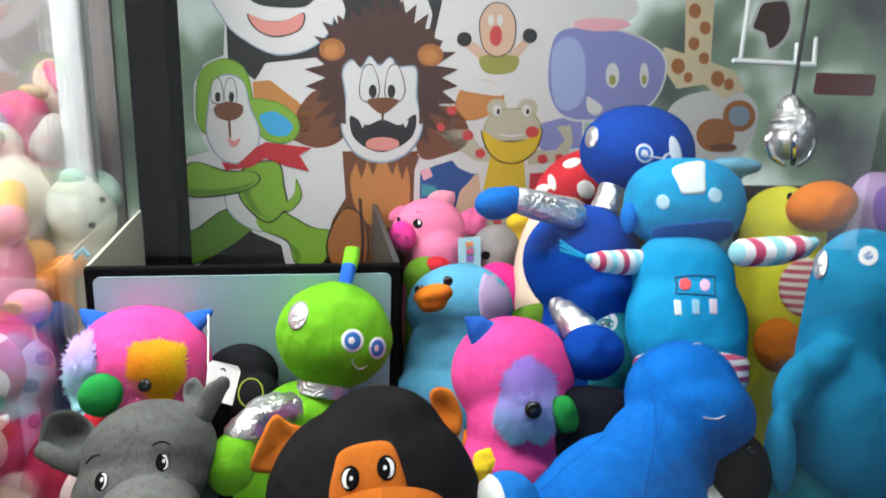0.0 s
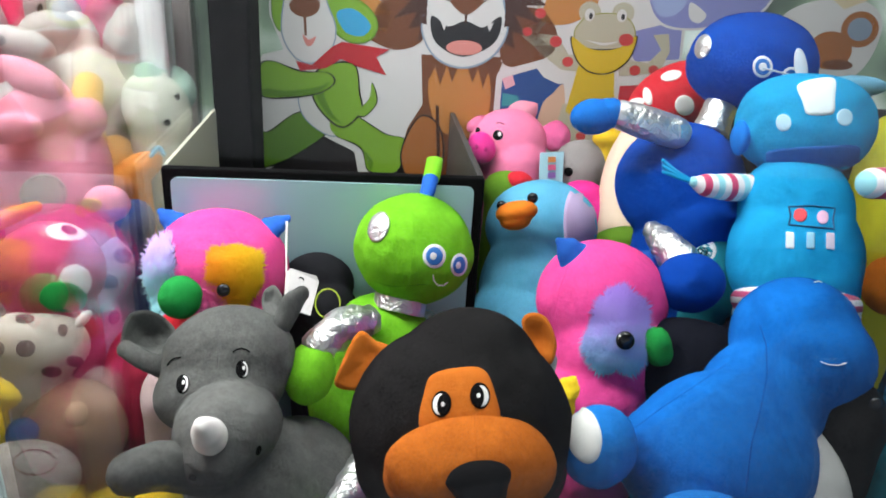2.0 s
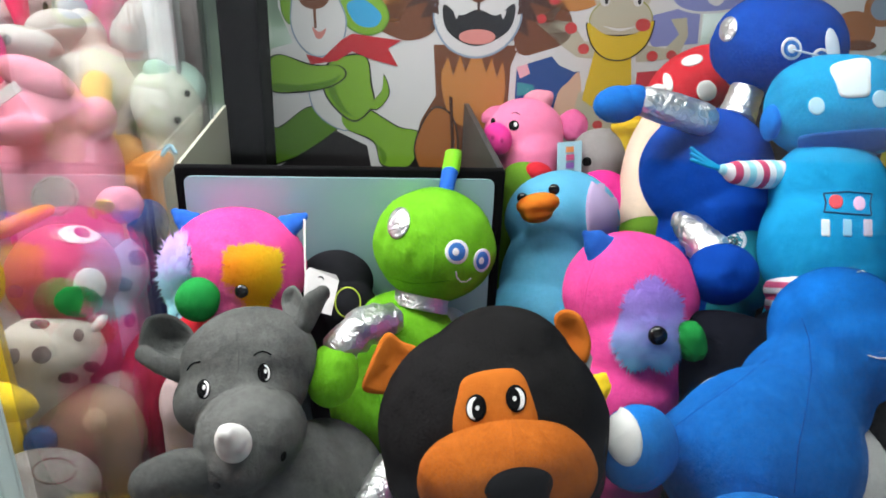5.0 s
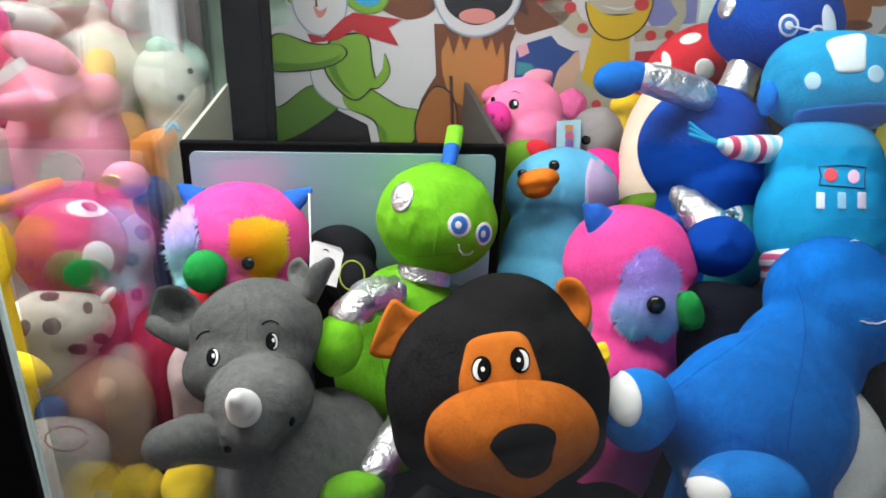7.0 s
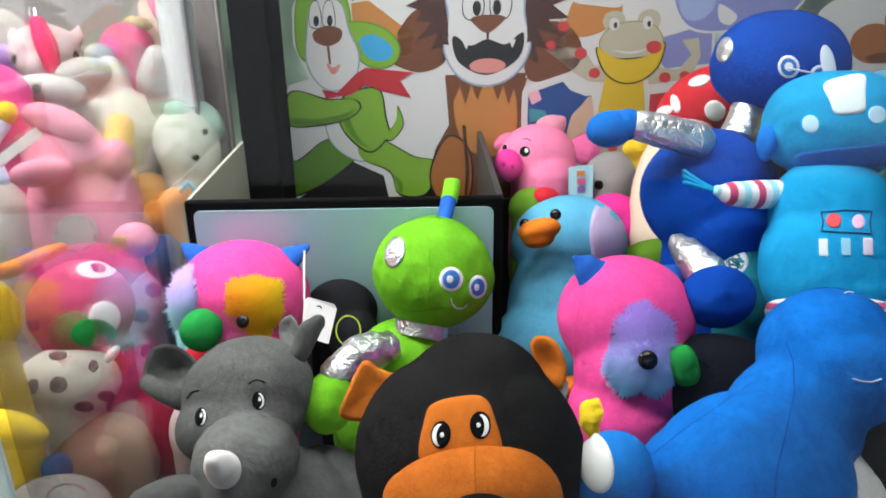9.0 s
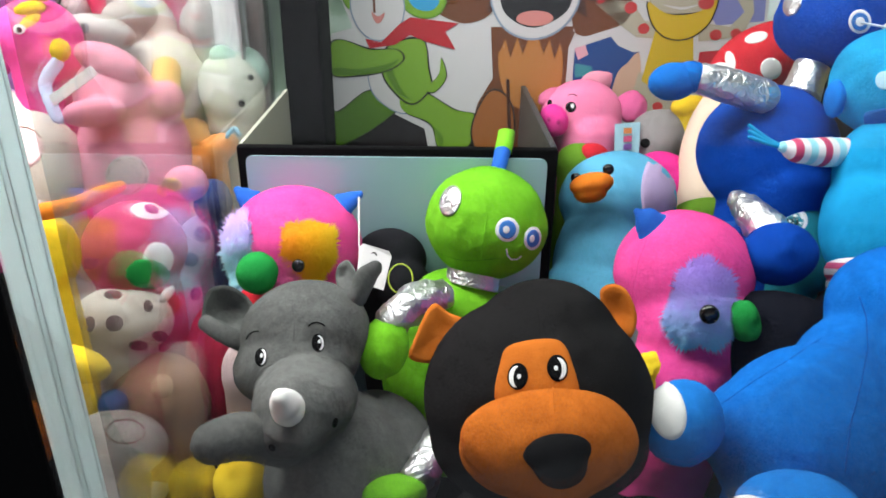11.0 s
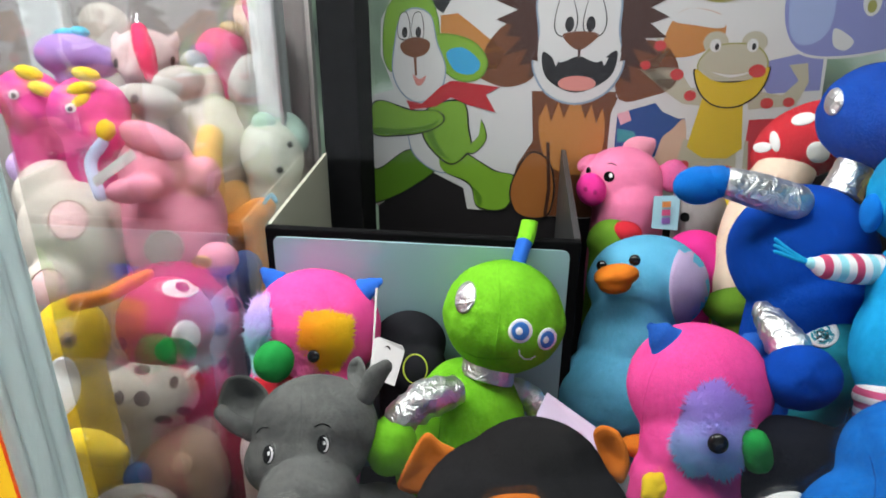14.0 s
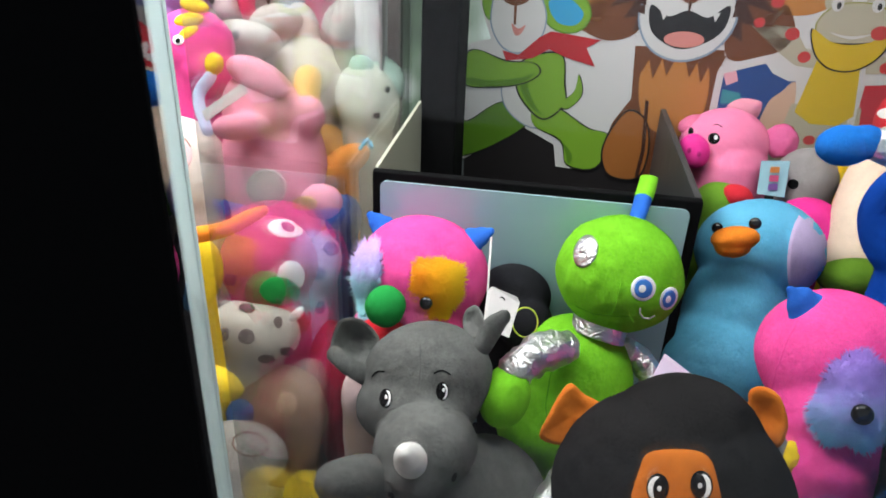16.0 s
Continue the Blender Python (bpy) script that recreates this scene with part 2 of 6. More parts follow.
WHITE_METAL = plain("white_profile", (0.78, 0.84, 0.84), 0.35, wear=0.06)
def milky_acrylic(name, col, through):
    """Frosted white acrylic that lets light glow through."""
    m = plain(name, col, 0.35, wear=0.05)
    n, l = m.node_tree.nodes, m.node_tree.links
    t, x = n.new("ShaderNodeBsdfTranslucent"), n.new("ShaderNodeMixShader")
    t.inputs["Color"].default_value = (*col, 1)
    x.inputs[0].default_value = through
    l.new(n["Principled BSDF"].outputs[0], x.inputs[1])
    l.new(t.outputs[0], x.inputs[2])
    l.new(x.outputs[0], n["Material Output"].inputs[0])
    return m


MILKY = milky_acrylic("frosted_acrylic", (0.80, 0.90, 0.90), 0.55)
CHROME = plain("chrome", (0.75, 0.75, 0.76), 0.16, 1.0, bump=0.05)
FOIL = foil()

# ---- modelling helpers ----
ORIGIN = {}
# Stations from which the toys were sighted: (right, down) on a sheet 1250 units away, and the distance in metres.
MIDDLE, RIGHT, LEFT = look((-0.044, 0.051, 1.43), (-0.204, 1.87, 0.614), 2.4), look((0.012, 0.008, 1.456), (-0.004, 1.94, 0.938), 2.2), look((-0.012, 0.134, 1.508), (-0.481, 1.851, 0.597), -0.9)
ASIDE = look((0.0293, 0.0741, 1.485), (-0.561, 1.828, 0.727), -1.51)
SHEET = 1249.8


REACH = [1.0]


def spot(st, x, y, d):
    d *= REACH[0]
    return st @ Vector(((x - 784) * d / SHEET, (441 - y) * d / SHEET, -d))


def at_reach(k, build, *args):
    """Builds a toy nearer or farther by the factor k, in true proportion."""
    REACH[0] = k
    build(*args)
    REACH[0] = 1.0


def thing(name, base, label, category, group="", kind=""):
    o = new(name)
    o.empty_display_size = 0.03
    o.location = base
    ORIGIN[o] = Vector(base)
    return tagged(o, label, category, group, kind)


def part(name, bm, material, parent, label="", smooth=True):
    """Links a bmesh, given in world metres, as one mesh under a thing or a part."""
    root = ORIGIN[parent]
    bmesh.ops.translate(bm, verts=bm.verts, vec=-root)
    me = bpy.data.meshes.new(name)
    bm.to_mesh(me)
    bm.free()
    me.materials.append(material)
    if smooth:
        me.polygons.foreach_set("use_smooth", [True] * len(me.polygons))
    o = new(name, me)
    o.parent = parent
    ORIGIN[o] = root
    return tagged(o, label)


def solid(name, bm, material, label="", category="", kind="structure", base=None, smooth=False):
    """A top-level mesh, given in world metres."""
    c = Vector(base) if base else sum((v.co for v in bm.verts), Vector()) / len(bm.verts)
    bmesh.ops.translate(bm, verts=bm.verts, vec=-c)
    me = bpy.data.meshes.new(name)
    bm.to_mesh(me)
    bm.free()
    me.materials.append(material)
    if smooth:
        me.polygons.foreach_set("use_smooth", [True] * len(me.polygons))
    o = new(name, me)
    o.location = c
    ORIGIN[o] = c
    return tagged(o, label, category, "", kind)


def box(m, sx, sy, sz, bevel=0.0, bm=None):
    """A bevelled box of the given sizes about the pose m."""
    b = bmesh.new()
    bmesh.ops.create_cube(b, size=1, matrix=Matrix.Diagonal((sx, sy, sz, 1)))
    if bevel:
        bmesh.ops.bevel(b, geom=b.edges[:], offset=bevel, segments=2, affect="EDGES", profile=0.5)
    bmesh.ops.transform(b, matrix=m, verts=b.verts)
    return b if bm is None else joined(bm, b)


def joined(a, b):
    me = bpy.data.meshes.new("join")
    b.to_mesh(me)
    b.free()
    a.from_mesh(me)
    bpy.data.meshes.remove(me)
    return a


def ball(st, x, y, d, rx, ry, rz, turn=0, lean=0, yaw=0, lump=0.02, seg=40, power=1.0):
    """A stuffed ball sighted from a station, slightly uneven; power below 1 squares it."""
    b = bmesh.new()
    bmesh.ops.create_uvsphere(b, u_segments=seg, v_segments=seg // 2 + 4, radius=1)
    k = d * REACH[0] / SHEET
    rot = st.to_3x3() @ Euler((radians(lean), radians(yaw), radians(-turn))).to_matrix()
    c = spot(st, x, y, d)
    for v in b.verts:
        q = v.co.copy()
        if power != 1.0:
            q = Vector([math.copysign(abs(a) ** power, a) for a in q])
        s = 1 + lump * noise.noise(q * 1.7 + c * 40) + 0.5 * lump * noise.noise(q * 4.1 + c * 90)
        v.co = c + rot @ Vector((q.x * rx * k * s, q.y * ry * k * s, q.z * rz * k * s))
    return b


def tube(pts, radii, seg=20, flat=1.0, caps=True, steps=6, wrinkle=0.0):
    """A round limb along points, with rounded ends."""
    pts = [Vector(p) for p in pts]
    n = len(pts)
    line, rad = [], []
    for i in range(n - 1):
        a, b, c, e = pts[max(0, i - 1)], pts[i], pts[i + 1], pts[min(n - 1, i + 2)]
        for s in range(steps):
            t = s / steps
            line.append(0.5 * (2 * b + (c - a) * t + (2 * a - 5 * b + 4 * c - e) * t * t + (3 * b - a - 3 * c + e) * t ** 3))
            rad.append(radii[i] + (radii[i + 1] - radii[i]) * (3 * t * t - 2 * t ** 3))
    line.append(pts[-1])
    rad.append(radii[-1])
    if caps:
        d0, d1 = (line[0] - line[1]).normalized(), (line[-1] - line[-2]).normalized()
        pre = [(line[0] + d0 * rad[0] * math.sin(a), rad[0] * max(0.02, math.cos(a))) for a in (1.55, 1.2, 0.8, 0.4)]
        post = [(line[-1] + d1 * rad[-1] * math.sin(a), rad[-1] * max(0.02, math.cos(a))) for a in (0.4, 0.8, 1.2, 1.55)]
        line = [p for p, _ in pre] + line + [p for p, _ in post]
        rad = [r for _, r in pre] + rad + [r for _, r in post]
    b = bmesh.new()
    rings, side = [], None
    for i, p in enumerate(line):
        d = (line[min(i + 1, len(line) - 1)] - line[max(i - 1, 0)]).normalized()
        if side is None:
            side = d.orthogonal().normalized()
        side = (side - d * side.dot(d)).normalized()
        up = d.cross(side)
        ring = []
        for j in range(seg):
            a = 2 * math.pi * j / seg
            r = rad[i] * (1 + wrinkle * noise.noise(Vector((i * 0.9, math.cos(a) * 1.3, math.sin(a) * 1.3)) + p * 13))
            ring.append(b.verts.new(p + side * (math.cos(a) * r) + up * (math.sin(a) * r * flat)))
        rings.append(ring)
    for r0, r1 in zip(rings, rings[1:]):
        for j in range(seg):
            b.faces.new((r0[j], r0[(j + 1) % seg], r1[(j + 1) % seg], r1[j]))
    b.faces.new(rings[0][::-1])
    b.faces.new(rings[-1])
    bmesh.ops.recalc_face_normals(b, faces=b.faces)
    return b


def limb(st, rows, seg=20, flat=1.0, wrinkle=0.0, caps=True):
    """A limb sighted from a station: rows of right, down, distance, radius."""
    return tube([spot(st, x, y, d) for x, y, d, _ in rows], [r * d * REACH[0] / SHEET for _, _, d, r in rows], seg, flat, caps, 6, wrinkle)


def stuffed(name, shapes, material, parent, voxel=0.0032, soften=10, label=""):
    """Stuffed shapes sewn into one skin."""
    b = shapes[0]
    for s in shapes[1:]:
        joined(b, s)
    o = part(name, b, material, parent, label)
    r = o.modifiers.new("skin", "REMESH")
    r.mode, r.voxel_size, r.use_smooth_shade = "VOXEL", voxel, True
    s = o.modifiers.new("soft", "SMOOTH")
    s.factor, s.iterations = 0.5, soften
    return o


TREES = {}


def tree_of(o):
    from_cache = TREES.get(o.name)
    if from_cache is None:
        bpy.context.view_layer.update()
        dg = bpy.context.evaluated_depsgraph_get()
        e = o.evaluated_get(dg)
        me = e.to_mesh()
        root = ORIGIN[o]
        from_cache = BVHTree.FromPolygons([v.co + root for v in me.vertices], [p.vertices[:] for p in me.polygons])
        e.to_mesh_clear()
        TREES[o.name] = from_cache
    return from_cache


def onto(o, st, x, y):
    """Where the sight through (x, y) meets a part, and its outward normal."""
    eye = st.translation
    way = (spot(st, x, y, 1.0) - eye).normalized()
    p, nrm, _, dist = tree_of(o).ray_cast(eye, way)
    if p is None:
        p, nrm, _, dist = tree_of(o).find_nearest(spot(st, x, y, 0.9 * (ORIGIN[o] - eye).length))
    return p, nrm if nrm.dot(way) < 0 else -nrm


def patch(name, o, st, x, y, rx, ry, material, parent=None, turn=0, lift=0.0010, dome=0.0, label="", outline=None, seg=28, rings=6):
    """A sewn-on or stitched patch that follows the surface of a part."""
    b = bmesh.new()
    c, s = math.cos(radians(turn)), math.sin(radians(turn))
    prev, centre = None, None
    for i in range(rings + 1):
        f = i / rings
        ring = []
        for j in range(seg if i else 1):
            a = 2 * math.pi * j / seg
            if outline:
                ex, ey = shape_at(outline, j / seg)
                px, py = x + f * (ex - x), y + f * (ey - y)
            else:
                ax, ay = rx * f * math.cos(a), ry * f * math.sin(a)
                px, py = x + ax * c - ay * s, y + ax * s + ay * c
            p, nrm = onto(o, st, px, py)
            ring.append(b.verts.new(p + nrm * (lift + dome * math.sqrt(max(0, 1 - f * f)))))
        if prev is None:
            centre = ring[0]
        elif i == 1:
            for j in range(seg):
                b.faces.new((centre, ring[j], ring[(j + 1) % seg]))
        else:
            for j in range(seg):
                b.faces.new((prev[j], ring[j], ring[(j + 1) % seg], prev[(j + 1) % seg]))
        prev = ring
    skirt = []
    for j, v in enumerate(prev):
        away = (centre.co - v.co).normalized()
        skirt.append(b.verts.new(v.co - away * 0.0004 - (st.translation - v.co).normalized() * (lift + 0.0012)))
    for j in range(seg):
        b.faces.new((prev[j], skirt[j], skirt[(j + 1) % seg], prev[(j + 1) % seg]))
    bmesh.ops.recalc_face_normals(b, faces=b.faces)
    return part(name, b, material, parent or o, label)


def shape_at(outline, f):
    """A point a fraction f of the way round a closed outline."""
    n = len(outline)
    q = f * n
    i, t = int(q) % n, q - int(q)
    a, b, c, e = outline[i - 1], outline[i], outline[(i + 1) % n], outline[(i + 2) % n]
    return [0.5 * (2 * b[k] + (c[k] - a[k]) * t + (2 * a[k] - 5 * b[k] + 4 * c[k] - e[k]) * t * t + (3 * b[k] - a[k] - 3 * c[k] + e[k]) * t ** 3) for k in (0, 1)]


def stitch(name, o, st, pts, r, material, parent=None, lift=0.0006):
    """A stitched line over a part."""
    line = []
    for (x0, y0), (x1, y1) in zip(pts, pts[1:]):
        for s in range(4):
            p, nrm = onto(o, st, x0 + (x1 - x0) * s / 4, y0 + (y1 - y0) * s / 4)
            line.append(p + nrm * lift)
    p, nrm = onto(o, st, *pts[-1])
    line.append(p + nrm * lift)
    return part(name, tube(line, [r] * len(line), 6, 1.0, False, 2), material, parent or o)


def stitched_eye(o, st, x, y, r, turn=0, iris=None, tall=1.45, gaze=0):
    """An embroidered eye: white, black pupil, a glint."""
    e = patch("eye", o, st, x, y, r, r * tall, STITCH_BLACK, None, turn, 0.0006)
    if gaze:
        patch("eye_white", o, st, x - gaze * r * 0.14, y + r * 0.04, r * 0.72, r * tall * 0.80, STITCH_WHITE, e, turn, 0.0009)
        patch("pupil", o, st, x + gaze * r * 0.22, y + r * 0.06, r * 0.62, r * tall * 0.82, iris or STITCH_BLACK, e, turn, 0.0012)
        patch("glint", o, st, x + gaze * r * 0.16, y + r * 0.02, r * 0.20, r * 0.24, STITCH_WHITE, e, turn, 0.0015, seg=12)
        return e
    patch("eye_white", o, st, x + r * 0.22, y, r * 0.62, r * tall * 0.82, STITCH_WHITE, e, turn, 0.0009)
    patch("pupil", o, st, x - r * 0.10, y + r * 0.04, r * 0.64, r * tall * 0.78, iris or STITCH_BLACK, e, turn, 0.0012)
    patch("glint", o, st, x + r * 0.16, y - r * 0.22, r * 0.22, r * 0.34, STITCH_WHITE, e, turn, 0.0015, seg=12)
    return e


def bead_eye(parent, st, x, y, d, r):
    return part("eye", ball(st, x, y, d, r, r, r * 0.6, lump=0, seg=20), BEAD, parent, "glossy black bead eye")


def fur(name, o, st, x, y, rx, ry, material, parent, n=700, length=0.012, turn=0, seed=1, label=""):
    """Long pile: a thick tousled pad with tapering tufts all over."""
    rnd = random.Random(seed)
    ct, sn = math.cos(radians(turn)), math.sin(radians(turn))

    def reach(a):
        return (1 + 0.05 * math.cos(4 * a + 3.1) + 0.09 * math.sin(3 * a + seed) + 0.05 * math.sin(7 * a + 2 * seed))

    edge = []
    for i in range(48):
        a = 2 * math.pi * i / 48
        ax, ay = rx * 0.97 * reach(a) * math.cos(a), ry * 0.97 * reach(a) * math.sin(a)
        edge.append((x + ax * ct - ay * sn, y + ax * sn + ay * ct))
    pad = patch(name, o, st, x, y, rx, ry, material, parent, 0, 0.0015, length * 0.5, label, edge, 48, 14)
    for v in pad.data.vertices:
        q = v.co * 260
        v.co += Vector((noise.noise(q), noise.noise(q + Vector((7, 0, 0))), noise.noise(q + Vector((0, 9, 0))))) * length * 0.16
    b = bmesh.new()
    c, s = math.cos(radians(turn)), math.sin(radians(turn))
    for _ in range(n):
        a, f = rnd.uniform(0, 2 * math.pi), math.sqrt(rnd.random())
        ax, ay = rx * f * reach(a) * math.cos(a), ry * f * reach(a) * math.sin(a)
        p, nrm = onto(o, st, x + ax * c - ay * s, y + ax * s + ay * c)
        p = p + nrm * (0.001 + length * 0.5 * math.sqrt(max(0, 1 - f * f)))
        out = (p - (ORIGIN[pad] + pad.data.vertices[0].co))
        comb = out.normalized() * 1.5 * f + Vector((rnd.uniform(-1, 1), rnd.uniform(-1, 1), rnd.uniform(-1.2, 0.5))) * 0.7
        h = length * rnd.uniform(0.35, 0.85)
        tip = p + (nrm * 0.22 + comb).normalized() * h
        w = rnd.uniform(0.0006, 0.0013)
        side = nrm.orthogonal().normalized() * w
        up = nrm.cross(side).normalized() * w
        r0 = [b.verts.new(p - nrm * 0.002 + side * math.cos(q) + up * math.sin(q)) for q in (0, 2.09, 4.19)]
        t = b.verts.new(tip)
        for i in range(3):
            b.faces.new((r0[i], r0[(i + 1) % 3], t))
    tufts = tagged(part("tufts", b, material, pad), kind="stuff")
    tree, root = tree_of(o), ORIGIN[o]
    near = [tree.find_nearest(v.co + root) for v in tufts.data.vertices]
    out = [hit[1] if hit[1].dot(st.translation - hit[0]) > 0 else -hit[1] for hit in near]
    tufts.data.normals_split_custom_set_from_vertices([(n_ + (v.co + root - hit[0]).normalized() * 0.7).normalized() for n_, v, hit in zip(out, tufts.data.vertices, near)])
    return tufts


def ear_shell(st, rows, bend, material, name, parent, thick=0.004, label=""):
    """A cupped ear: an outline of right, down, distance, dished by bend towards its middle."""
    pts = [spot(st, *shape3(rows, i / 32)) for i in range(32)]
    mid = sum(pts, Vector()) / 32
    view = (st.translation - mid).normalized()
    b = bmesh.new()
    fronts, backs = [], []
    for f in (1.0, 0.82, 0.55, 0.28):
        dish = -bend * (1 - f * f)
        fronts.append([b.verts.new(mid + (p - mid) * f + view * (dish + (thick if f < 1 else thick * 0.3))) for p in pts])
        backs.append([b.verts.new(mid + (p - mid) * f + view * (dish - (thick if f < 1 else thick * 0.3))) for p in pts])
    cf, cb = b.verts.new(mid + view * (thick - bend)), b.verts.new(mid - view * (thick + bend))
    for rings, c in ((fronts, cf), (backs, cb)):
        for r0, r1 in zip(rings, rings[1:]):
            for j in range(32):
                b.faces.new((r0[j], r0[(j + 1) % 32], r1[(j + 1) % 32], r1[j]))
        for j in range(32):
            b.faces.new((rings[-1][j], rings[-1][(j + 1) % 32], c))
    for j in range(32):
        b.faces.new((fronts[0][j], fronts[0][(j + 1) % 32], backs[0][(j + 1) % 32], backs[0][j]))
    bmesh.ops.recalc_face_normals(b, faces=b.faces)
    return part(name, b, material, parent, label)


def shape3(rows, f):
    n = len(rows)
    q = f * n
    i, t = int(q) % n, q - int(q)
    a, b, c, e = rows[i - 1], rows[i], rows[(i + 1) % n], rows[(i + 2) % n]
    return [0.5 * (2 * b[k] + (c[k] - a[k]) * t + (2 * a[k] - 5 * b[k] + 4 * c[k] - e[k]) * t * t + (3 * b[k] - a[k] - 3 * c[k] + e[k]) * t ** 3) for k in (0, 1, 2)]


def cone(st, a, b_, r0, material, name, parent, tip=0.25, flat=0.6, label=""):
    """A sewn pointed piece from a to b_, each right, down, distance."""
    p, q = spot(st, *a), spot(st, *b_)
    k = a[2] * REACH[0] / SHEET
    return part(name, tube([p, p.lerp(q, 0.5), q], [r0 * k, r0 * k * (0.55 + 0.45 * tip), r0 * k * tip], 18, flat), material, parent, label)


def card(st, corners, d, material, name, parent=None, thick=0.0008, label="", category="tag"):
    """A thin printed card with the given corners (right, down, distance)."""
    pts = [spot(st, *c) for c in corners]
    nrm = (pts[1] - pts[0]).cross(pts[2] - pts[0]).normalized() * thick
    b = bmesh.new()
    lo, hi = [b.verts.new(p - nrm) for p in pts], [b.verts.new(p + nrm) for p in pts]
    b.faces.new(lo), b.faces.new(hi[::-1])
    for i in range(len(pts)):
        j = (i + 1) % len(pts)
        b.faces.new((lo[i], lo[j], hi[j], hi[i]))
    bmesh.ops.recalc_face_normals(b, faces=b.faces)
    if parent is None:
        return solid(name, b, material, label, category, "")
    return part(name, b, material, parent, label, False)


def base_under(st, x, y, d):
    """The place on the deck under a sighted point."""
    p = spot(st, x, y, d)
    return Vector((p.x, p.y, DECK))


def footing(st, x, y, d, r, bottom=DECK):
    """The hidden lower body, reaching down to the deck."""
    p = spot(st, x, y, d)
    k = r * d * REACH[0] / SHEET
    return tube([p, (p + Vector((p.x, p.y, bottom + k))) / 2, Vector((p.x, p.y, bottom + k * 0.9))], [k, k * 1.05, k * 0.9], 24)

# ---- the machine and the room ----
BLUE_SHEET = plain("pale_blue_acrylic", (0.34, 0.52, 0.57), 0.20, wear=0.03, scale=9, coat=0.3)
LINING = plain("cream_lining", (0.42, 0.43, 0.34), 0.5)
DARK_LINING = plain("dark_lining", (0.012, 0.010, 0.011), 0.5)
CARPET = plain("arcade_floor", (0.10, 0.10, 0.11), 0.5, wear=0.3, scale=8)
WALL_PAINT = plain("arcade_wall", (0.42, 0.44, 0.46), 0.8, wear=0.2, scale=3)
VMAX, ULEFT, URIGHT, VFRONT = 1.21, -0.262, 0.86, 0.255

solid("floor", box(turned_to(0, 0.3, -0.02), 7, 7, 0.04), CARPET)
solid("ceiling", box(turned_to(0, 0.3, 3.02), 7, 7, 0.04), WALL_PAINT)
solid("wall_north", box(turned_to(0, 3.82, 1.5), 7, 0.1, 3), WALL_PAINT)
solid("wall_east", box(turned_to(3.55, 0.3, 1.5), 0.1, 7, 3), WALL_PAINT)
solid("wall_west", box(turned_to(-3.55, 0.3, 1.5), 0.1, 7, 3), WALL_PAINT)
solid("wall_south", box(turned_to(0, -3.25, 0.25), 7, 0.1, 0.5), WALL_PAINT)
solid("wall_south_lintel", box(turned_to(0, -3.25, 2.88), 7, 0.1, 0.24), WALL_PAINT)


def beam(name, parent, u0, u1, v0, v1, z0, z1, mat, bevel=0.003, label=""):
    return part(name, box(turned_to((u0 + u1) / 2, (v0 + v1) / 2, (z0 + z1) / 2), u1 - u0, v1 - v0, z1 - z0, bevel), mat, parent, label, False)


GLASS = pane_glass("clear_glass", (0.97, 0.985, 0.985), 0.30)
GLASS_SIDE = pane_glass("side_glass", (0.97, 0.975, 0.975), 0.52)
machine = thing("claw_machine", uv(0.3, 0.7, 0), "black-framed claw machine cabinet with clear panes, filled with plush toys", "claw machine")
beam("cabinet_base", machine, -0.325, 1.21, 0.231, 1.24, 0.0, DECK, BLACK_METAL, 0.008)
beam("roof_panel", machine, -0.325, 1.21, 0.231, 1.24, ROOF, ROOF + 0.10, BLACK_METAL, 0.008)
beam("front_post", machine, -0.227, -0.138, 0.233, 0.239, DECK, ROOF, BLACK_METAL, 0.003, "black front corner post")
beam("front_post", machine, 1.14, 1.21, 0.235, 0.262, DECK, ROOF, BLACK_METAL)
beam("rear_post", machine, -0.252, -0.198, 1.10, 1.20, DECK, ROOF, BLACK_METAL)
beam("rear_post", machine, 1.16, 1.21, 1.15, 1.24, DECK, ROOF, BLACK_METAL)


def prism(plan, z0, z1):
    b = bmesh.new()
    lo, hi = [b.verts.new(uv(u, v, z0)) for u, v in plan], [b.verts.new(uv(u, v, z1)) for u, v in plan]
    b.faces.new(lo), b.faces.new(hi[::-1])
    for i in range(len(plan)):
        b.faces.new((lo[i], lo[i - 1], hi[i - 1], hi[i]))
    bmesh.ops.recalc_face_normals(b, faces=b.faces)
    return b


# The white front profile of the side wall, with the light strip along its outer edge.
def slat(a, c, deep=0.003, proud=0.0):
    """An upright slat of the slanted profile, from a to c along its width."""
    u0, v0, du, dv, nu, nv = -0.272, 0.484, -0.66, -0.75, -0.75, 0.66
    plan = [(u0 + du * w - nu * proud, v0 + dv * w - nv * proud) for w in (a, c)]
    return prism(plan + [(u + nu * deep, v + nv * deep) for u, v in plan[::-1]], DECK, ROOF)


side = part("side_profile", slat(0.004, 0.0440, 0.005), MILKY, machine, "frosted white ribbed side profile", False)
GROOVE = plain("profile_groove", (0.60, 0.68, 0.69), 0.4)
for a in (0.006, 0.016, 0.0195, 0.034):
    part("groove", slat(a, a + 0.0006, 0.002, 0.0004), GROOVE, side, "", False)
led = part("light_strip", slat(0.0464, 0.0570), glow("yellow_led", (1.0, 0.56, 0.02), 1.6), machine, "glowing yellow light strip", False)
RED_GLOW = glow("red_led", (1.0, 0.07, 0.012), 1.1)
part("strip_edge", slat(0.0442, 0.0464), RED_GLOW, led, "", False)
part("strip_edge", slat(0.0570, 0.0600), RED_GLOW, led, "", False)
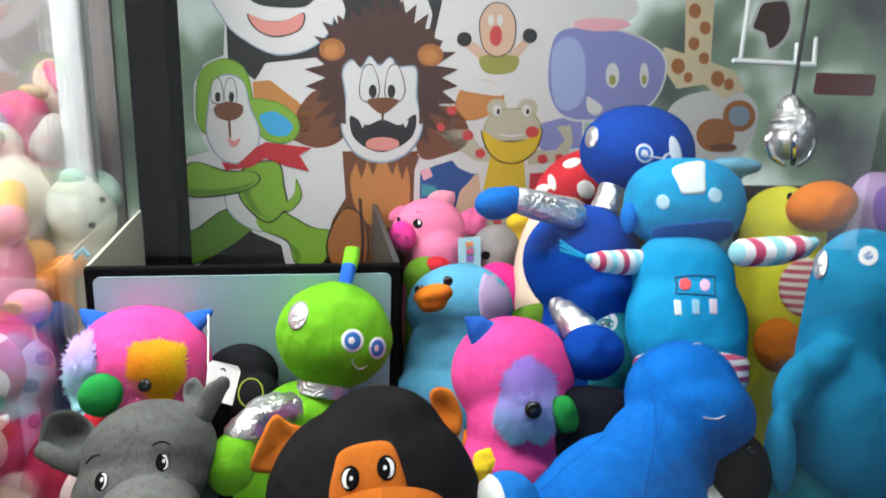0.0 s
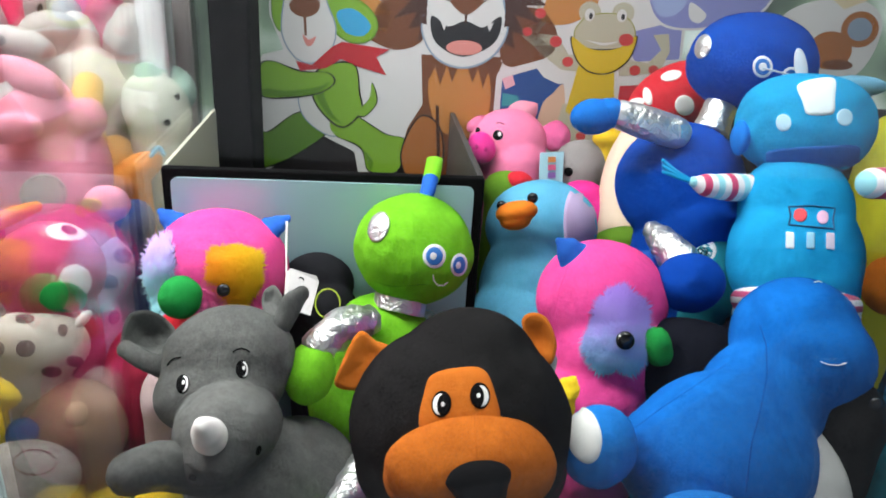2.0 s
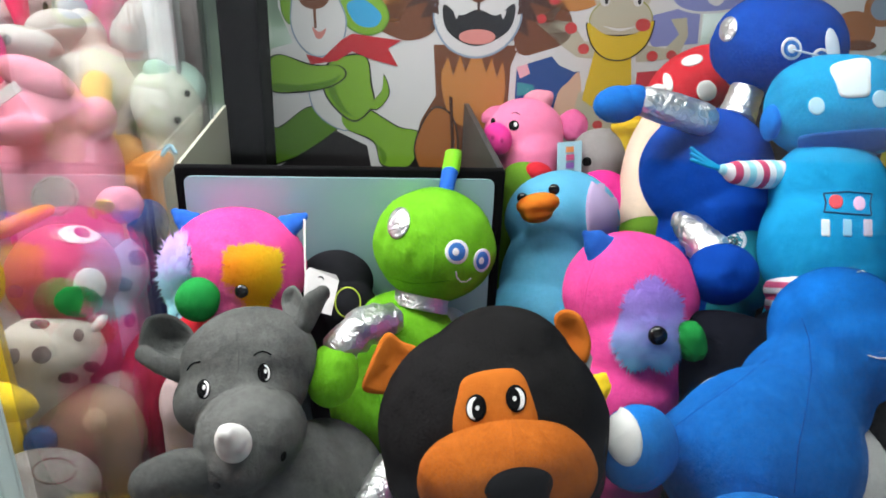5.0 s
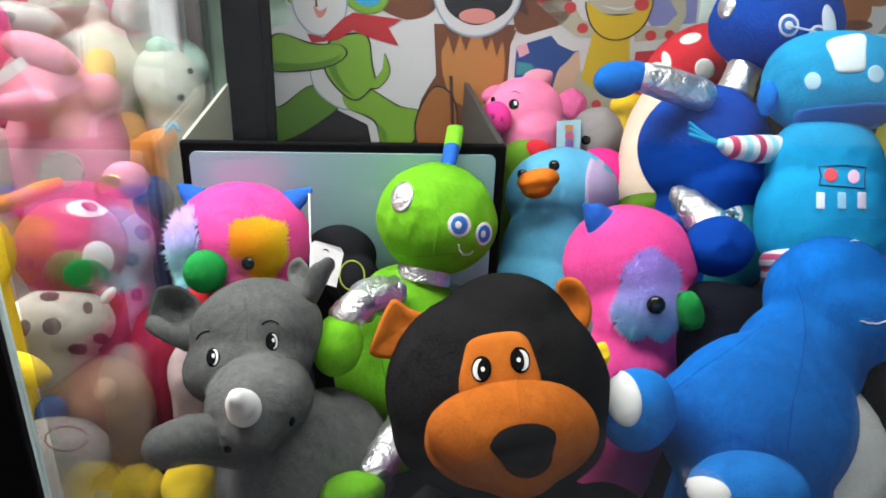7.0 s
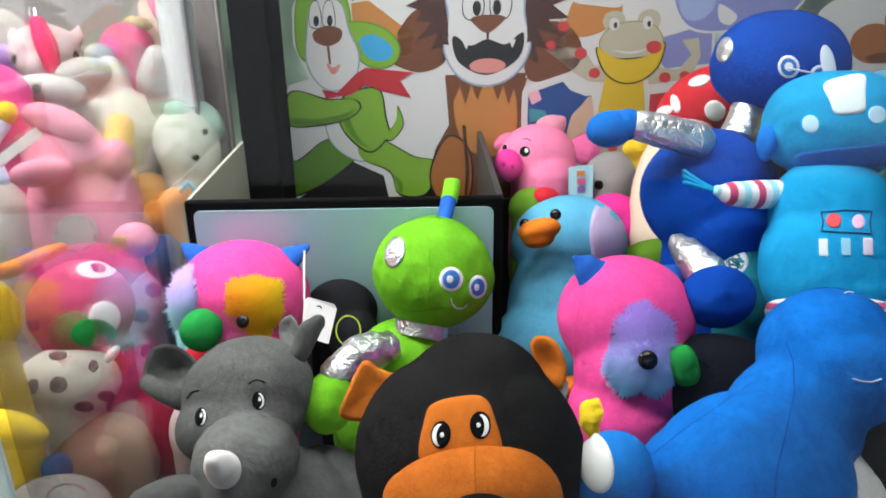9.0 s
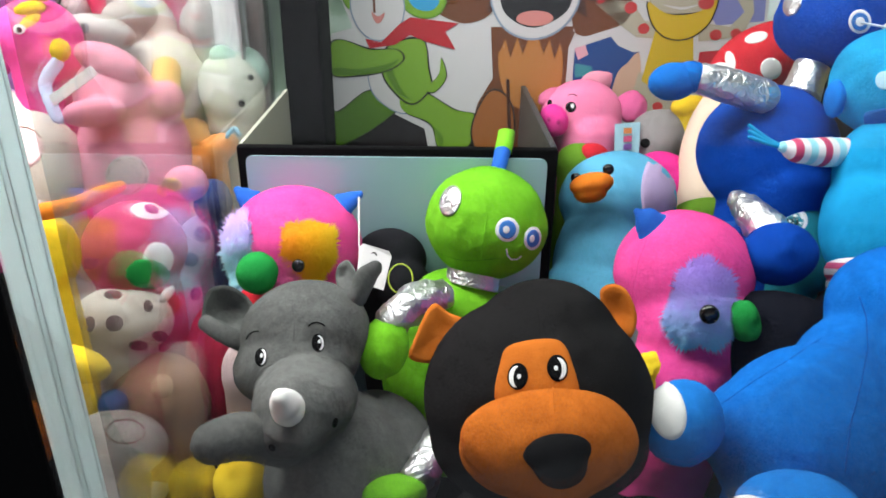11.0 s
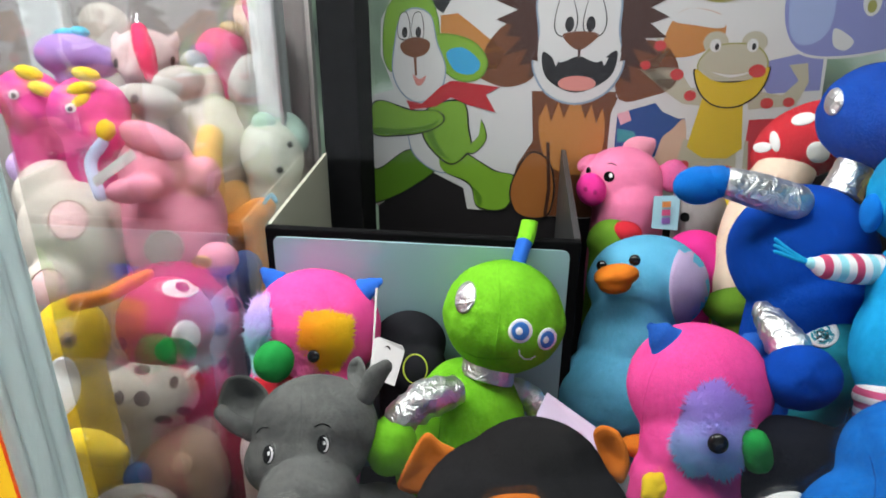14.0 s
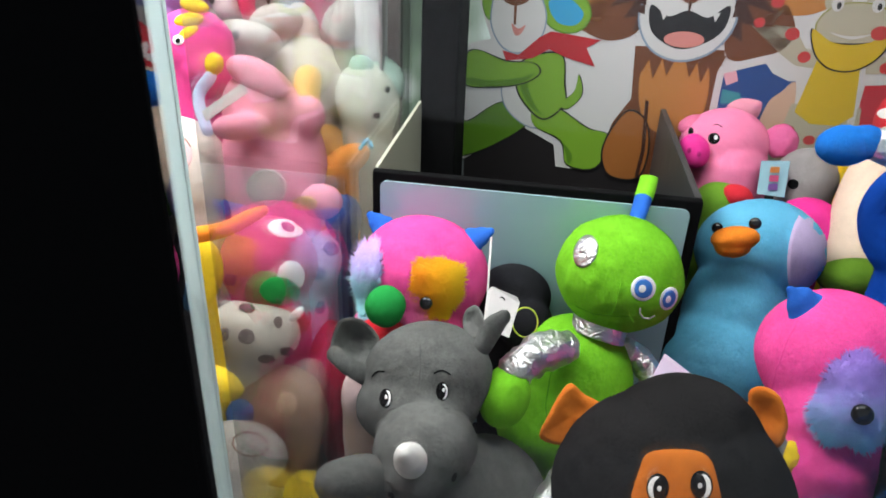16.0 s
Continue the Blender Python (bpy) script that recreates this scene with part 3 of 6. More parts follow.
# The panel's red base colour holds the glow cast by the light strip.
part("outer_panel", prism([(-0.3119, 0.4385), (-0.310, 0.30), (-0.325, 0.30), (-0.3255, 0.4450), (-0.3150, 0.4450)], DECK, ROOF), plain("strip_glow_red", (0.55, 0.06, 0.035), 0.35), machine, "outer panel tinted red for the glow of the light strip", False)
front = beam("front_pane", machine, -0.138, 1.14, 0.234, 0.238, DECK, ROOF, GLASS, 0)
left_pane = beam("side_pane", machine, -0.268, -0.264, 0.484, 1.10, DECK, ROOF, GLASS_SIDE, 0, "reflecting side pane")
right_pane = beam("side_pane", machine, 1.18, 1.184, 0.262, 1.15, DECK, ROOF, GLASS, 0)
back_pane = beam("rear_pane", machine, -0.198, 1.16, 1.228, 1.232, DECK, ROOF, GLASS, 0)
for o in (front, left_pane, right_pane, back_pane):
    o.visible_shadow = False
for u0, u1, v0 in ((-0.24, 0.46, 0.495), (-0.2, 0.75, 0.92)):
    lamp = thing("tube_lamp", uv((u0 + u1) / 2, v0, ROOF - 0.03), "white tube lamp under the cabinet roof", "lamp", "cabinet lamps")
    beam("lamp_housing", lamp, u0, u1, v0, v0 + 0.05, ROOF - 0.02, ROOF, WHITE_METAL)
    beam("diffuser", lamp, u0 + 0.01, u1 - 0.01, v0 + 0.01, v0 + 0.04, ROOF - 0.035, ROOF - 0.02, glow("tube_glow", (1, 0.97, 0.93), 5.0))

# The prize chute: a framed sheet in front, a dark side, a cream side.
chute = thing("prize_chute", uv(-0.07, 1.0, DECK), "black-framed prize chute box with a pale blue front sheet", "chute box")
z1 = 1.211
fr = beam("front_frame", chute, -0.253, 0.111, 0.833, 0.845, DECK, z1, BLACK_METAL, 0.002)
sheet = bmesh.new()
r = 0.008
pts = []
for cx, cz, a0 in ((0.099 - r, z1 - 0.010 - r, 0), (-0.243 + r, z1 - 0.010 - r, 90), (-0.243 + r, DECK + 0.02, 180), (0.099 - r, DECK + 0.02, 270)):
    pts += [(cx + r * math.cos(radians(a0 + q)), cz + r * math.sin(radians(a0 + q))) for q in (0, 30, 60, 90)]
lo, hi = [sheet.verts.new(uv(a, 0.834, b)) for a, b in pts], [sheet.verts.new(uv(a, 0.8305, b)) for a, b in pts]
sheet.faces.new(hi[::-1]), sheet.faces.new(lo)
for i in range(len(pts)):
    sheet.faces.new((lo[i], lo[i - 1], hi[i - 1], hi[i]))
bmesh.ops.recalc_face_normals(sheet, faces=sheet.faces)
part("front_sheet", sheet, BLUE_SHEET, fr, "pale blue glossy sheet", False)
beam("chute_side", chute, 0.103, 0.111, 0.845, 1.205, DECK, z1, plain("charcoal_side", (0.035, 0.035, 0.037), 0.45), 0.001, "charcoal side wall")
b = bmesh.new()
q = [uv(-0.253, 0.845, DECK), uv(-0.253, 1.10, DECK), uv(-0.253, 1.10, 1.222), uv(-0.253, 0.845, 1.211)]
lo, hi = [b.verts.new(p) for p in q], [b.verts.new(p + Vector((0.004 * CA, 0.004 * SA, 0))) for p in q]
b.faces.new(lo), b.faces.new(hi[::-1])
for i in range(4):
    b.faces.new((lo[i], lo[i - 1], hi[i - 1], hi[i]))
bmesh.ops.recalc_face_normals(b, faces=b.faces)
part("chute_side", b, LINING, chute, "cream side wall", False)
beam("lower_rear_panel", machine, -0.198, 1.16, 1.218, 1.226, DECK, 1.245, DARK_LINING, 0.001, "dark lower rear panel")

# ---- plush toys: front row ----
M = MIDDLE


def grey_rhino():
    t = thing("plush_rhino", base_under(M, 500, 760, 0.66), "grey plush rhino with a white horn, leaning on the other toys", "plush toy")
    body = stuffed("body", [ball(M, 520, 850, 0.69, 135, 165, 110), ball(M, 600, 800, 0.72, 95, 120, 80, -30), footing(M, 530, 900, 0.70, 125),
                            limb(M, [(420, 790, 0.63, 40), (350, 775, 0.60, 44), (290, 790, 0.585, 40)])], GREY, t)
    head = stuffed("head", [ball(M, 452, 590, 0.69, 120, 98, 90, -14), ball(M, 440, 640, 0.68, 116, 80, 90, -14), ball(M, 458, 708, 0.635, 96, 82, 88, -18),
                            ball(M, 440, 758, 0.622, 72, 52, 72, -14)], GREY, t)
    patch("muzzle_panel", head, M, 455, 712, 90, 84, GREY, None, -8, 0.0012, 0.001, seg=40)
    horn = stuffed("horn", [ball(M, 430, 722, 0.582, 33, 35, 24), ball(M, 424, 714, 0.570, 28, 29, 26), ball(M, 417, 704, 0.560, 18, 19, 18)], WHITE, head, 0.002, 16, "white felt horn")
    for x, y, a in ((376, 632, 4), (480, 604, -4)):
        stitched_eye(head, M, x, y, 11.5, a)
    SEAM = plush("grey_seam", (0.085, 0.087, 0.085), 0.6)
    stitch("seam", head, M, [(362, 680), (380, 652), (420, 634), (470, 628), (520, 634), (545, 652), (556, 690)], 0.0005, SEAM, None, 0.0)
    stitch("seam", head, M, [(425, 496), (432, 530), (436, 570), (436, 600)], 0.0004, SEAM, None, 0.0)
    stitch("brow", head, M, [(347, 600), (352, 592), (359, 587), (370, 585)], 0.0007, STITCH_BLACK)
    stitch("brow", head, M, [(462, 574), (469, 569), (477, 567), (485, 569), (492, 573)], 0.0007, STITCH_BLACK)
    patch("nostril", head, M, 511, 742, 4, 8, STITCH_BLACK, None, 15, 0.0035)
    patch("nostril", head, M, 404, 790, 6, 5, STITCH_BLACK, None, 30, 0.0035)
    ear_shell(M, [(262, 545, 0.675), (276, 510, 0.68), (318, 506, 0.69), (358, 542, 0.70), (340, 592, 0.685), (298, 590, 0.675), (266, 574, 0.672)], 0.026, GREY, "ear", head, 0.005)
    ear_shell(M, [(508, 490, 0.70), (512, 465, 0.70), (530, 455, 0.70), (545, 475, 0.69), (548, 505, 0.69), (520, 512, 0.69)], 0.008, GREY, "ear", head, 0.005)
    part("ear_fold", limb(M, [(270, 572, 0.668, 15), (300, 590, 0.664, 16), (335, 604, 0.672, 18)], flat=0.6), GREY, head)
    part("ear_fold", limb(M, [(548, 520, 0.685, 20), (562, 488, 0.69, 22), (578, 470, 0.695, 15)], flat=0.6), GREY, head)


def black_bear():
    t = thing("plush_bear", base_under(M, 900, 900, 0.56), "black plush bear with a rust-orange muzzle and ears", "plush toy")
    body = stuffed("body", [ball(M, 890, 990, 0.575, 215, 170, 130), ball(M, 1080, 960, 0.57, 90, 110, 80, -30), footing(M, 890, 1000, 0.58, 170)], BLACK, t)
    head = stuffed("head", [ball(M, 878, 690, 0.545, 198, 180, 150, power=0.97), ball(M, 890, 600, 0.55, 130, 118, 120), ball(M, 880, 760, 0.54, 188, 120, 130)], BLACK, t)
    muzzle = stuffed("muzzle", [ball(M, 902, 766, 0.486, 154, 98, 98, -6), ball(M, 840, 778, 0.468, 92, 66, 64, 24), ball(M, 965, 776, 0.488, 84, 66, 80, -28), ball(M, 906, 826, 0.482, 76, 48, 80, 4)], ORANGE, head, 0.0028, 8, "rust-orange muzzle")
    panel = patch("face_panel", head, M, 885, 640, 70, 60, ORANGE, None, 0, 0.0015, 0.001, "", [(815, 700), (820, 630), (834, 602), (880, 590), (920, 592), (940, 625), (952, 690), (885, 710)], 36)
    for x, y, a, gaze in ((850, 653, 4, 1), (918, 637, -8, -1)):
        stitched_eye(panel, M, x, y, 17.5, a, None, 1.32, gaze)
    stuffed("nose", [ball(M, 924, 782, 0.443, 62, 33, 30, -10), ball(M, 930, 806, 0.442, 48, 40, 30, -8)], plush("nose_velour", (0.004, 0.004, 0.0045), 0.5, (0.010, 0.010, 0.011)), muzzle, 0.0022, 12, "black velour nose")
    stitch("seam", muzzle, M, [(911, 672), (914, 700), (918, 735), (920, 755)], 0.0005, ORANGE)
    stitch("seam", muzzle, M, [(930, 845), (932, 860), (935, 872)], 0.0005, ORANGE)
    stitch("seam", head, M, [(872, 492), (880, 530), (886, 560), (888, 588)], 0.0004, BLACK, None, 0.0)
    ear_shell(M, [(655, 628, 0.545), (662, 590, 0.545), (692, 530, 0.555), (722, 545, 0.56), (752, 560, 0.56), (740, 600, 0.55), (712, 632, 0.55)], 0.008, ORANGE, "ear", head, 0.006)
    card(M, [(1029, 574, 0.560), (1040, 556, 0.560), (1048, 572, 0.560), (1042, 604, 0.560), (1031, 596, 0.560)], 0, plain("grey_label", (0.30, 0.30, 0.31), 0.5), "care_label", head, label="small grey care label")
    ear_shell(M, [(982, 505, 0.57), (1000, 490, 0.565), (1028, 500, 0.56), (1046, 545, 0.56), (1036, 582, 0.56), (1012, 570, 0.565), (992, 540, 0.57)], 0.008, ORANGE, "ear", head, 0.006)


def green_alien():
    t = thing("plush_alien", base_under(M, 690, 640, 0.78), "lime green plush alien with silver foil arms and neck", "plush toy")
    body = stuffed("body", [ball(M, 710, 590, 0.79, 106, 125, 85, 12), ball(M, 690, 660, 0.78, 100, 100, 90), footing(M, 700, 690, 0.79, 90)], GREEN, t)
    head = part("head", ball(M, 772, 387, 0.775, 106, 98, 98, 10, lump=0.035, seg=56), GREEN, t)
    ant = part("antenna", limb(M, [(789, 304, 0.78, 15), (795, 280, 0.79, 16), (799, 260, 0.80, 17)], flat=0.8, caps=False), BLUE_EAR, head, "blue antenna")
    part("antenna_tip", limb(M, [(799, 262, 0.80, 18), (803, 243, 0.805, 18), (805, 226, 0.807, 17)], flat=0.8, caps=False), GREEN, ant)
    patch("foil_patch", head, M, 712, 349, 18, 27, FOIL, None, 18, 0.0016, 0.001, "silver foil patch")
    for x, y, rx, ry in ((811, 398, 20, 21), (854, 413, 14, 20)):
        e = patch("eye", head, M, x, y, rx, ry, STITCH_WHITE, None, 8, 0.0010)
        patch("iris", head, M, x, y, rx * 0.72, ry * 0.75, STITCH_BLUE, e, 8, 0.0016)
        patch("pupil", head, M, x - 2, y, rx * 0.28, ry * 0.3, STITCH_WHITE, e, 8, 0.0021)
    stitch("smile", head, M, [(810, 432), (811, 442), (818, 450), (828, 450), (836, 444)], 0.0008, STITCH_WHITE)
    stitch("seam", head, M, [(762, 290), (772, 330), (775, 380), (770, 430), (760, 470)], 0.0005, GREEN)
    LIME_SEAM = plush("lime_seam", (0.085, 0.36, 0.005), 0.5)
    stitch("seam", head, M, [(668, 424), (696, 444), (734, 454), (770, 452), (800, 448)], 0.0005, LIME_SEAM, None, 0.0)
    stitch("seam", body, M, [(690, 500), (676, 560), (672, 620), (684, 690)], 0.0006, LIME_SEAM, None, 0.0)
    part("neck", limb(M, [(757, 440, 0.78, 46), (752, 470, 0.78, 47), (746, 498, 0.78, 49)], 28, wrinkle=0.05, caps=False), FOIL, t, "silver foil neck band")
    arm = part("arm", limb(M, [(690, 518, 0.725, 30), (650, 530, 0.705, 35), (612, 560, 0.69, 32)], 24, wrinkle=0.28), FOIL, t, "crinkled silver foil arm")
    part("paw", ball(M, 596, 610, 0.685, 45, 56, 40, 12, lump=0.04), GREEN, arm)
    arm2 = part("arm", limb(M, [(800, 520, 0.80, 22), (835, 545, 0.80, 22), (850, 580, 0.79, 20)], 24, wrinkle=0.28), FOIL, t, "crinkled silver foil arm")
    leg = part("leg", limb(M, [(725, 735, 0.70, 34), (700, 775, 0.67, 33), (662, 835, 0.635, 30)], 24, wrinkle=0.22), FOIL, t, "crinkled silver foil leg")
    part("foot", ball(M, 622, 872, 0.62, 58, 36, 45, -8, lump=0.04), GREEN, leg)


def pink_parrot(front):
    if front:
        t = thing("plush_parrot", base_under(M, 430, 460, 0.77), "hot pink plush parrot with rainbow fur cheeks and green beak", "plush toy", "pink parrots")
        body = stuffed("body", [ball(M, 428, 428, 0.77, 122, 106, 100, 0), ball(M, 415, 540, 0.76, 105, 110, 85), footing(M, 420, 560, 0.77, 95)], PINK, t)
        cone(M, (345, 350, 0.77), (320, 330, 0.765), 24, BLUE_EAR, "ear", body, 0.3)
        cone(M, (515, 358, 0.77), (545, 338, 0.765), 26, BLUE_EAR, "ear", body, 0.3)
        across, down = spot(M, 500, 440, 0.7) - spot(M, 400, 440, 0.7), spot(M, 400, 540, 0.7) - spot(M, 400, 440, 0.7)
        FUR_WARM = long_fur("orange_yellow_fur", [(1.0, 0.34, 0.0), (1.0, 0.52, 0.0), (1.0, 0.68, 0.02)], across, 0.052, spot(M, 410, 440, 0.68) - ORIGIN[t])
        FUR_ROSE = long_fur("rose_fur", [(0.95, 0.14, 0.42), (0.95, 0.20, 0.36), (1.0, 0.36, 0.12)], across, 0.03, spot(M, 395, 478, 0.68) - ORIGIN[t])
        FUR_COOL = long_fur("lilac_cyan_fur", [(0.62, 0.40, 0.92), (0.58, 0.50, 0.95), (0.36, 0.76, 0.90), (0.32, 0.74, 0.84)], down, 0.08, spot(M, 322, 370, 0.70) - ORIGIN[t])
        fur("cheek_fur", body, M, 456, 440, 46, 53, FUR_WARM, body, 2600, 0.011, 0, 3, "orange and yellow long fur cheek")
        fur("cheek_fur", body, M, 416, 482, 27, 32, FUR_ROSE, body, 1400, 0.010, 0, 4, "rose long fur cheek")
        fur("cheek_fur", body, M, 320, 442, 30, 72, FUR_COOL, body, 2200, 0.012, 4, 5, "lilac and pale cyan long fur cheek")
        part("beak", ball(M, 362, 480, 0.692, 37, 38, 36, 10, lump=0.03), GREEN_DEEP, body, "deep green stuffed beak")
        bead_eye(body, M, 438, 466, 0.698, 12)
        patch("breast", body, M, 370, 540, 55, 34, RED, None)
        tag = card(M, [(548, 432, 0.715), (556, 425, 0.715), (602, 438, 0.715), (607, 448, 0.715), (594, 508, 0.70), (546, 494, 0.70)], 0, CARD, "hang_tag", body, label="white card hang tag")
        part("eyelet", tube([spot(M, 575 + 5 * math.cos(a), 446 + 5 * math.sin(a), 0.7125) for a in [i * 0.524 for i in range(13)]], [0.0007] * 13, 6, 1, False, 2), STITCH_BLACK, tag, "dark punched eyelet")
        card(M, [(544, 342, 0.735), (548, 342, 0.735), (550, 432, 0.715), (547, 432, 0.715)], 0, CARD, "tag_edge", body)
        part("tag_string", limb(M, [(576, 440, 0.714, 1.5), (575, 455, 0.712, 1.5), (565, 470, 0.71, 1.5)], 6), STITCH_WHITE, tag)
    else:
        t = thing("plush_parrot", base_under(M, 1110, 520, 0.72), "hot pink plush parrot with purple fur cheek and green beak", "plush toy", "pink parrots")
        body = stuffed("body", [ball(M, 1112, 470, 0.725, 116, 108, 95, 8), ball(M, 1125, 560, 0.72, 104, 120, 95), footing(M, 1100, 640, 0.72, 95)], PINK, t)
        part("ear", tube([spot(M, 1066, 400, 0.705), spot(M, 1052, 382, 0.70), spot(M, 1036, 366, 0.695)], [0.0215, 0.0145, 0.004], 18, 0.5), BLUE_EAR, body)
        part("ear", tube([spot(M, 1190, 400, 0.76), spot(M, 1205, 385, 0.765)], [0.014, 0.005], 18, 0.5), BLUE_EAR, body)
        down = spot(M, 1150, 600, 0.65) - spot(M, 1150, 500, 0.65)
        FUR_PURPLE = long_fur("purple_blue_fur", [(0.44, 0.26, 0.86), (0.46, 0.34, 0.90), (0.34, 0.46, 0.88), (0.20, 0.56, 0.82)], down, 0.08, spot(M, 1150, 452, 0.64) - ORIGIN[t])
        fur("cheek_fur", body, M, 1147, 526, 54, 74, FUR_PURPLE, body, 4200, 0.012, 8, 13, "purple to blue long fur cheek")
        bead_eye(body, M, 1160, 540, 0.655, 17)
        part("beak", ball(M, 1217, 550, 0.668, 22, 34, 28, -12, lump=0.05, power=0.75), GREEN_DEEP, body, "deep green stuffed beak")
        part("wing_tuft", ball(M, 1064, 640, 0.685, 30, 36, 24, lump=0.2), YELLOW, body, "yellow wing tuft")
        part("foot", ball(M, 1020, 590, 0.78, 40, 20, 30), ORANGE_BRIGHT, body)
        stitch("seam", body, M, [(1054, 410), (1040, 450), (1030, 500), (1028, 550)], 0.0004, plush("pink_seam", (0.70, 0.03, 0.24), 0.5), None, 0.0)


def blue_dino():
    t = thing("plush_dinosaur", base_under(M, 1340, 800, 0.56), "royal blue plush dinosaur with a white belly, lying on its side", "plush toy")
    body = stuffed("body", [ball(M, 1465, 520, 0.60, 112, 100, 95, -20), ball(M, 1500, 560, 0.585, 110, 95, 90, 20), ball(M, 1410, 640, 0.585, 112, 110, 90, -40), ball(M, 1340, 750, 0.56, 172, 165, 110, -30),
                            ball(M, 1260, 740, 0.565, 110, 100, 90), footing(M, 1330, 880, 0.58, 140)], BLUE, t, 0.0034, 14)
    part("belly", ball(M, 1440, 862, 0.575, 122, 190, 90, 12, lump=0.02), WHITE, t, "white belly")
    arm = part("arm", ball(M, 1125, 725, 0.53, 68, 74, 55, 15, lump=0.02), AZURE, t)
    patch("pad", arm, M, 1102, 706, 30, 48, WHITE, None, -14, 0.0015, 0.001, "white pad")
    leg = part("leg", ball(M, 1320, 868, 0.485, 104, 66, 80, 0, lump=0.02), AZURE, t)
    patch("pad", leg, M, 1248, 872, 44, 26, WHITE, None, 10, 0.0015, 0.001, "white pad")
    DENIM = plush("blue_seam", (0.003, 0.08, 0.36), 0.5)
    stitch("seam", body, M, [(1408, 505), (1420, 540), (1424, 590), (1416, 650), (1400, 720), (1392, 800)], 0.0005, DENIM, None, 0.0)
    stitch("seam", body, M, [(1190, 690), (1240, 652), (1300, 612), (1350, 575)], 0.0004, DENIM, None, 0.0)
    stitch("mouth_stitch", body, M, [(1520, 567), (1535, 572), (1552, 573), (1566, 568)], 0.0005, STITCH_WHITE)
    stitch("mouth_stitch", body, M, [(1504, 428), (1511, 426), (1518, 428)], 0.0005, STITCH_WHITE)


# ---- plush toys: middle rows ----
def blue_bird():
    t = thing("plush_bird", base_under(M, 970, 420, 0.92), "sky blue plush bird with an orange beak", "plush toy")
    body = stuffed("body", [ball(M, 994, 345, 0.93, 100, 84, 75), ball(M, 965, 450, 0.92, 80, 110, 75, 10), ball(M, 948, 530, 0.90, 92, 90, 75), footing(M, 960, 500, 0.92, 80)], SKY, t)
    patch("side_panel", body, M, 1070, 358, 34, 88, plush("lilac_grey_pile", (0.48, 0.38, 0.58), 0.9, patchy=0.8), None, -8, 0.0018, 0.0, "lilac side panel")
    bk = stuffed("beak", [ball(M, 952, 319, 0.842, 38, 20, 30, -10), ball(M, 950, 334, 0.846, 28, 17, 28, -8)], ORANGE_BRIGHT, body, 0.002, 3, "orange stuffed beak")
    bead_eye(body, M, 980, 293, 0.852, 10)
    bead_eye(body, M, 924, 308, 0.868, 9)


def pink_pig():
    t = thing("plush_pig", base_under(M, 930, 230, 1.13), "pink plush pig with a magenta snout and ears", "plush toy")
    body = stuffed("body", [ball(M, 926, 198, 1.13, 71, 60, 55), footing(M, 940, 240, 1.13, 60)], PINK_PIG, t)
    part("snout", ball(M, 880, 208, 1.085, 25, 29, 22, -20), MAGENTA, body, "magenta snout")
    part("ear", ball(M, 1012, 184, 1.12, 26, 27, 14, 20, lump=0.12), plush("pig_ear_pile", (0.88, 0.16, 0.40), 0.9), body)
    part("ear", ball(M, 872, 166, 1.12, 22, 13, 12, -30, lump=0.1), PINK_PIG, body)
    for x, y in ((872, 206), (888, 211)):
        part("nostril", ball(M, x, y, 1.0665, 3.2, 4.6, 2, lump=0, seg=12), plush("rose_shadow", (0.45, 0.02, 0.16), 0.6), body)
    e = patch("eye", body, M, 909, 185, 9, 9, STITCH_BLACK)
    patch("glint", body, M, 912, 183, 3, 4, STITCH_WHITE, e, 0, 0.0015, seg=10)
    patch("eye", body, M, 873, 178, 4, 6, STITCH_BLACK)
    stitch("brow", body, M, [(905, 164), (912, 162), (920, 166)], 0.0007, STITCH_BLACK)


def blob_toy(name, label, st, balls, mat, foot=None, category="plush toy", group="", extras=()):
    """A half-hidden toy: a sewn body of sighted balls, with small parts."""
    x, y, d = balls[0][:3]
    t = thing(name, base_under(st, x, y, d), label, category, group)
    shapes = [ball(st, *q) for q in balls]
    if foot:
        shapes.append(footing(st, x, y + 10, d, foot))
    body = stuffed("body", shapes, mat, t, 0.004, 8)
    for kind, nm, args, m2, lab in extras:
        if kind == "ball":
            part(nm, ball(st, *args), m2, body, lab)
        elif kind == "patch":
            patch(nm, body, st, *args, m2, label=lab)
        elif kind == "limb":
            part(nm, limb(st, args), m2, body, lab)
    return t, body


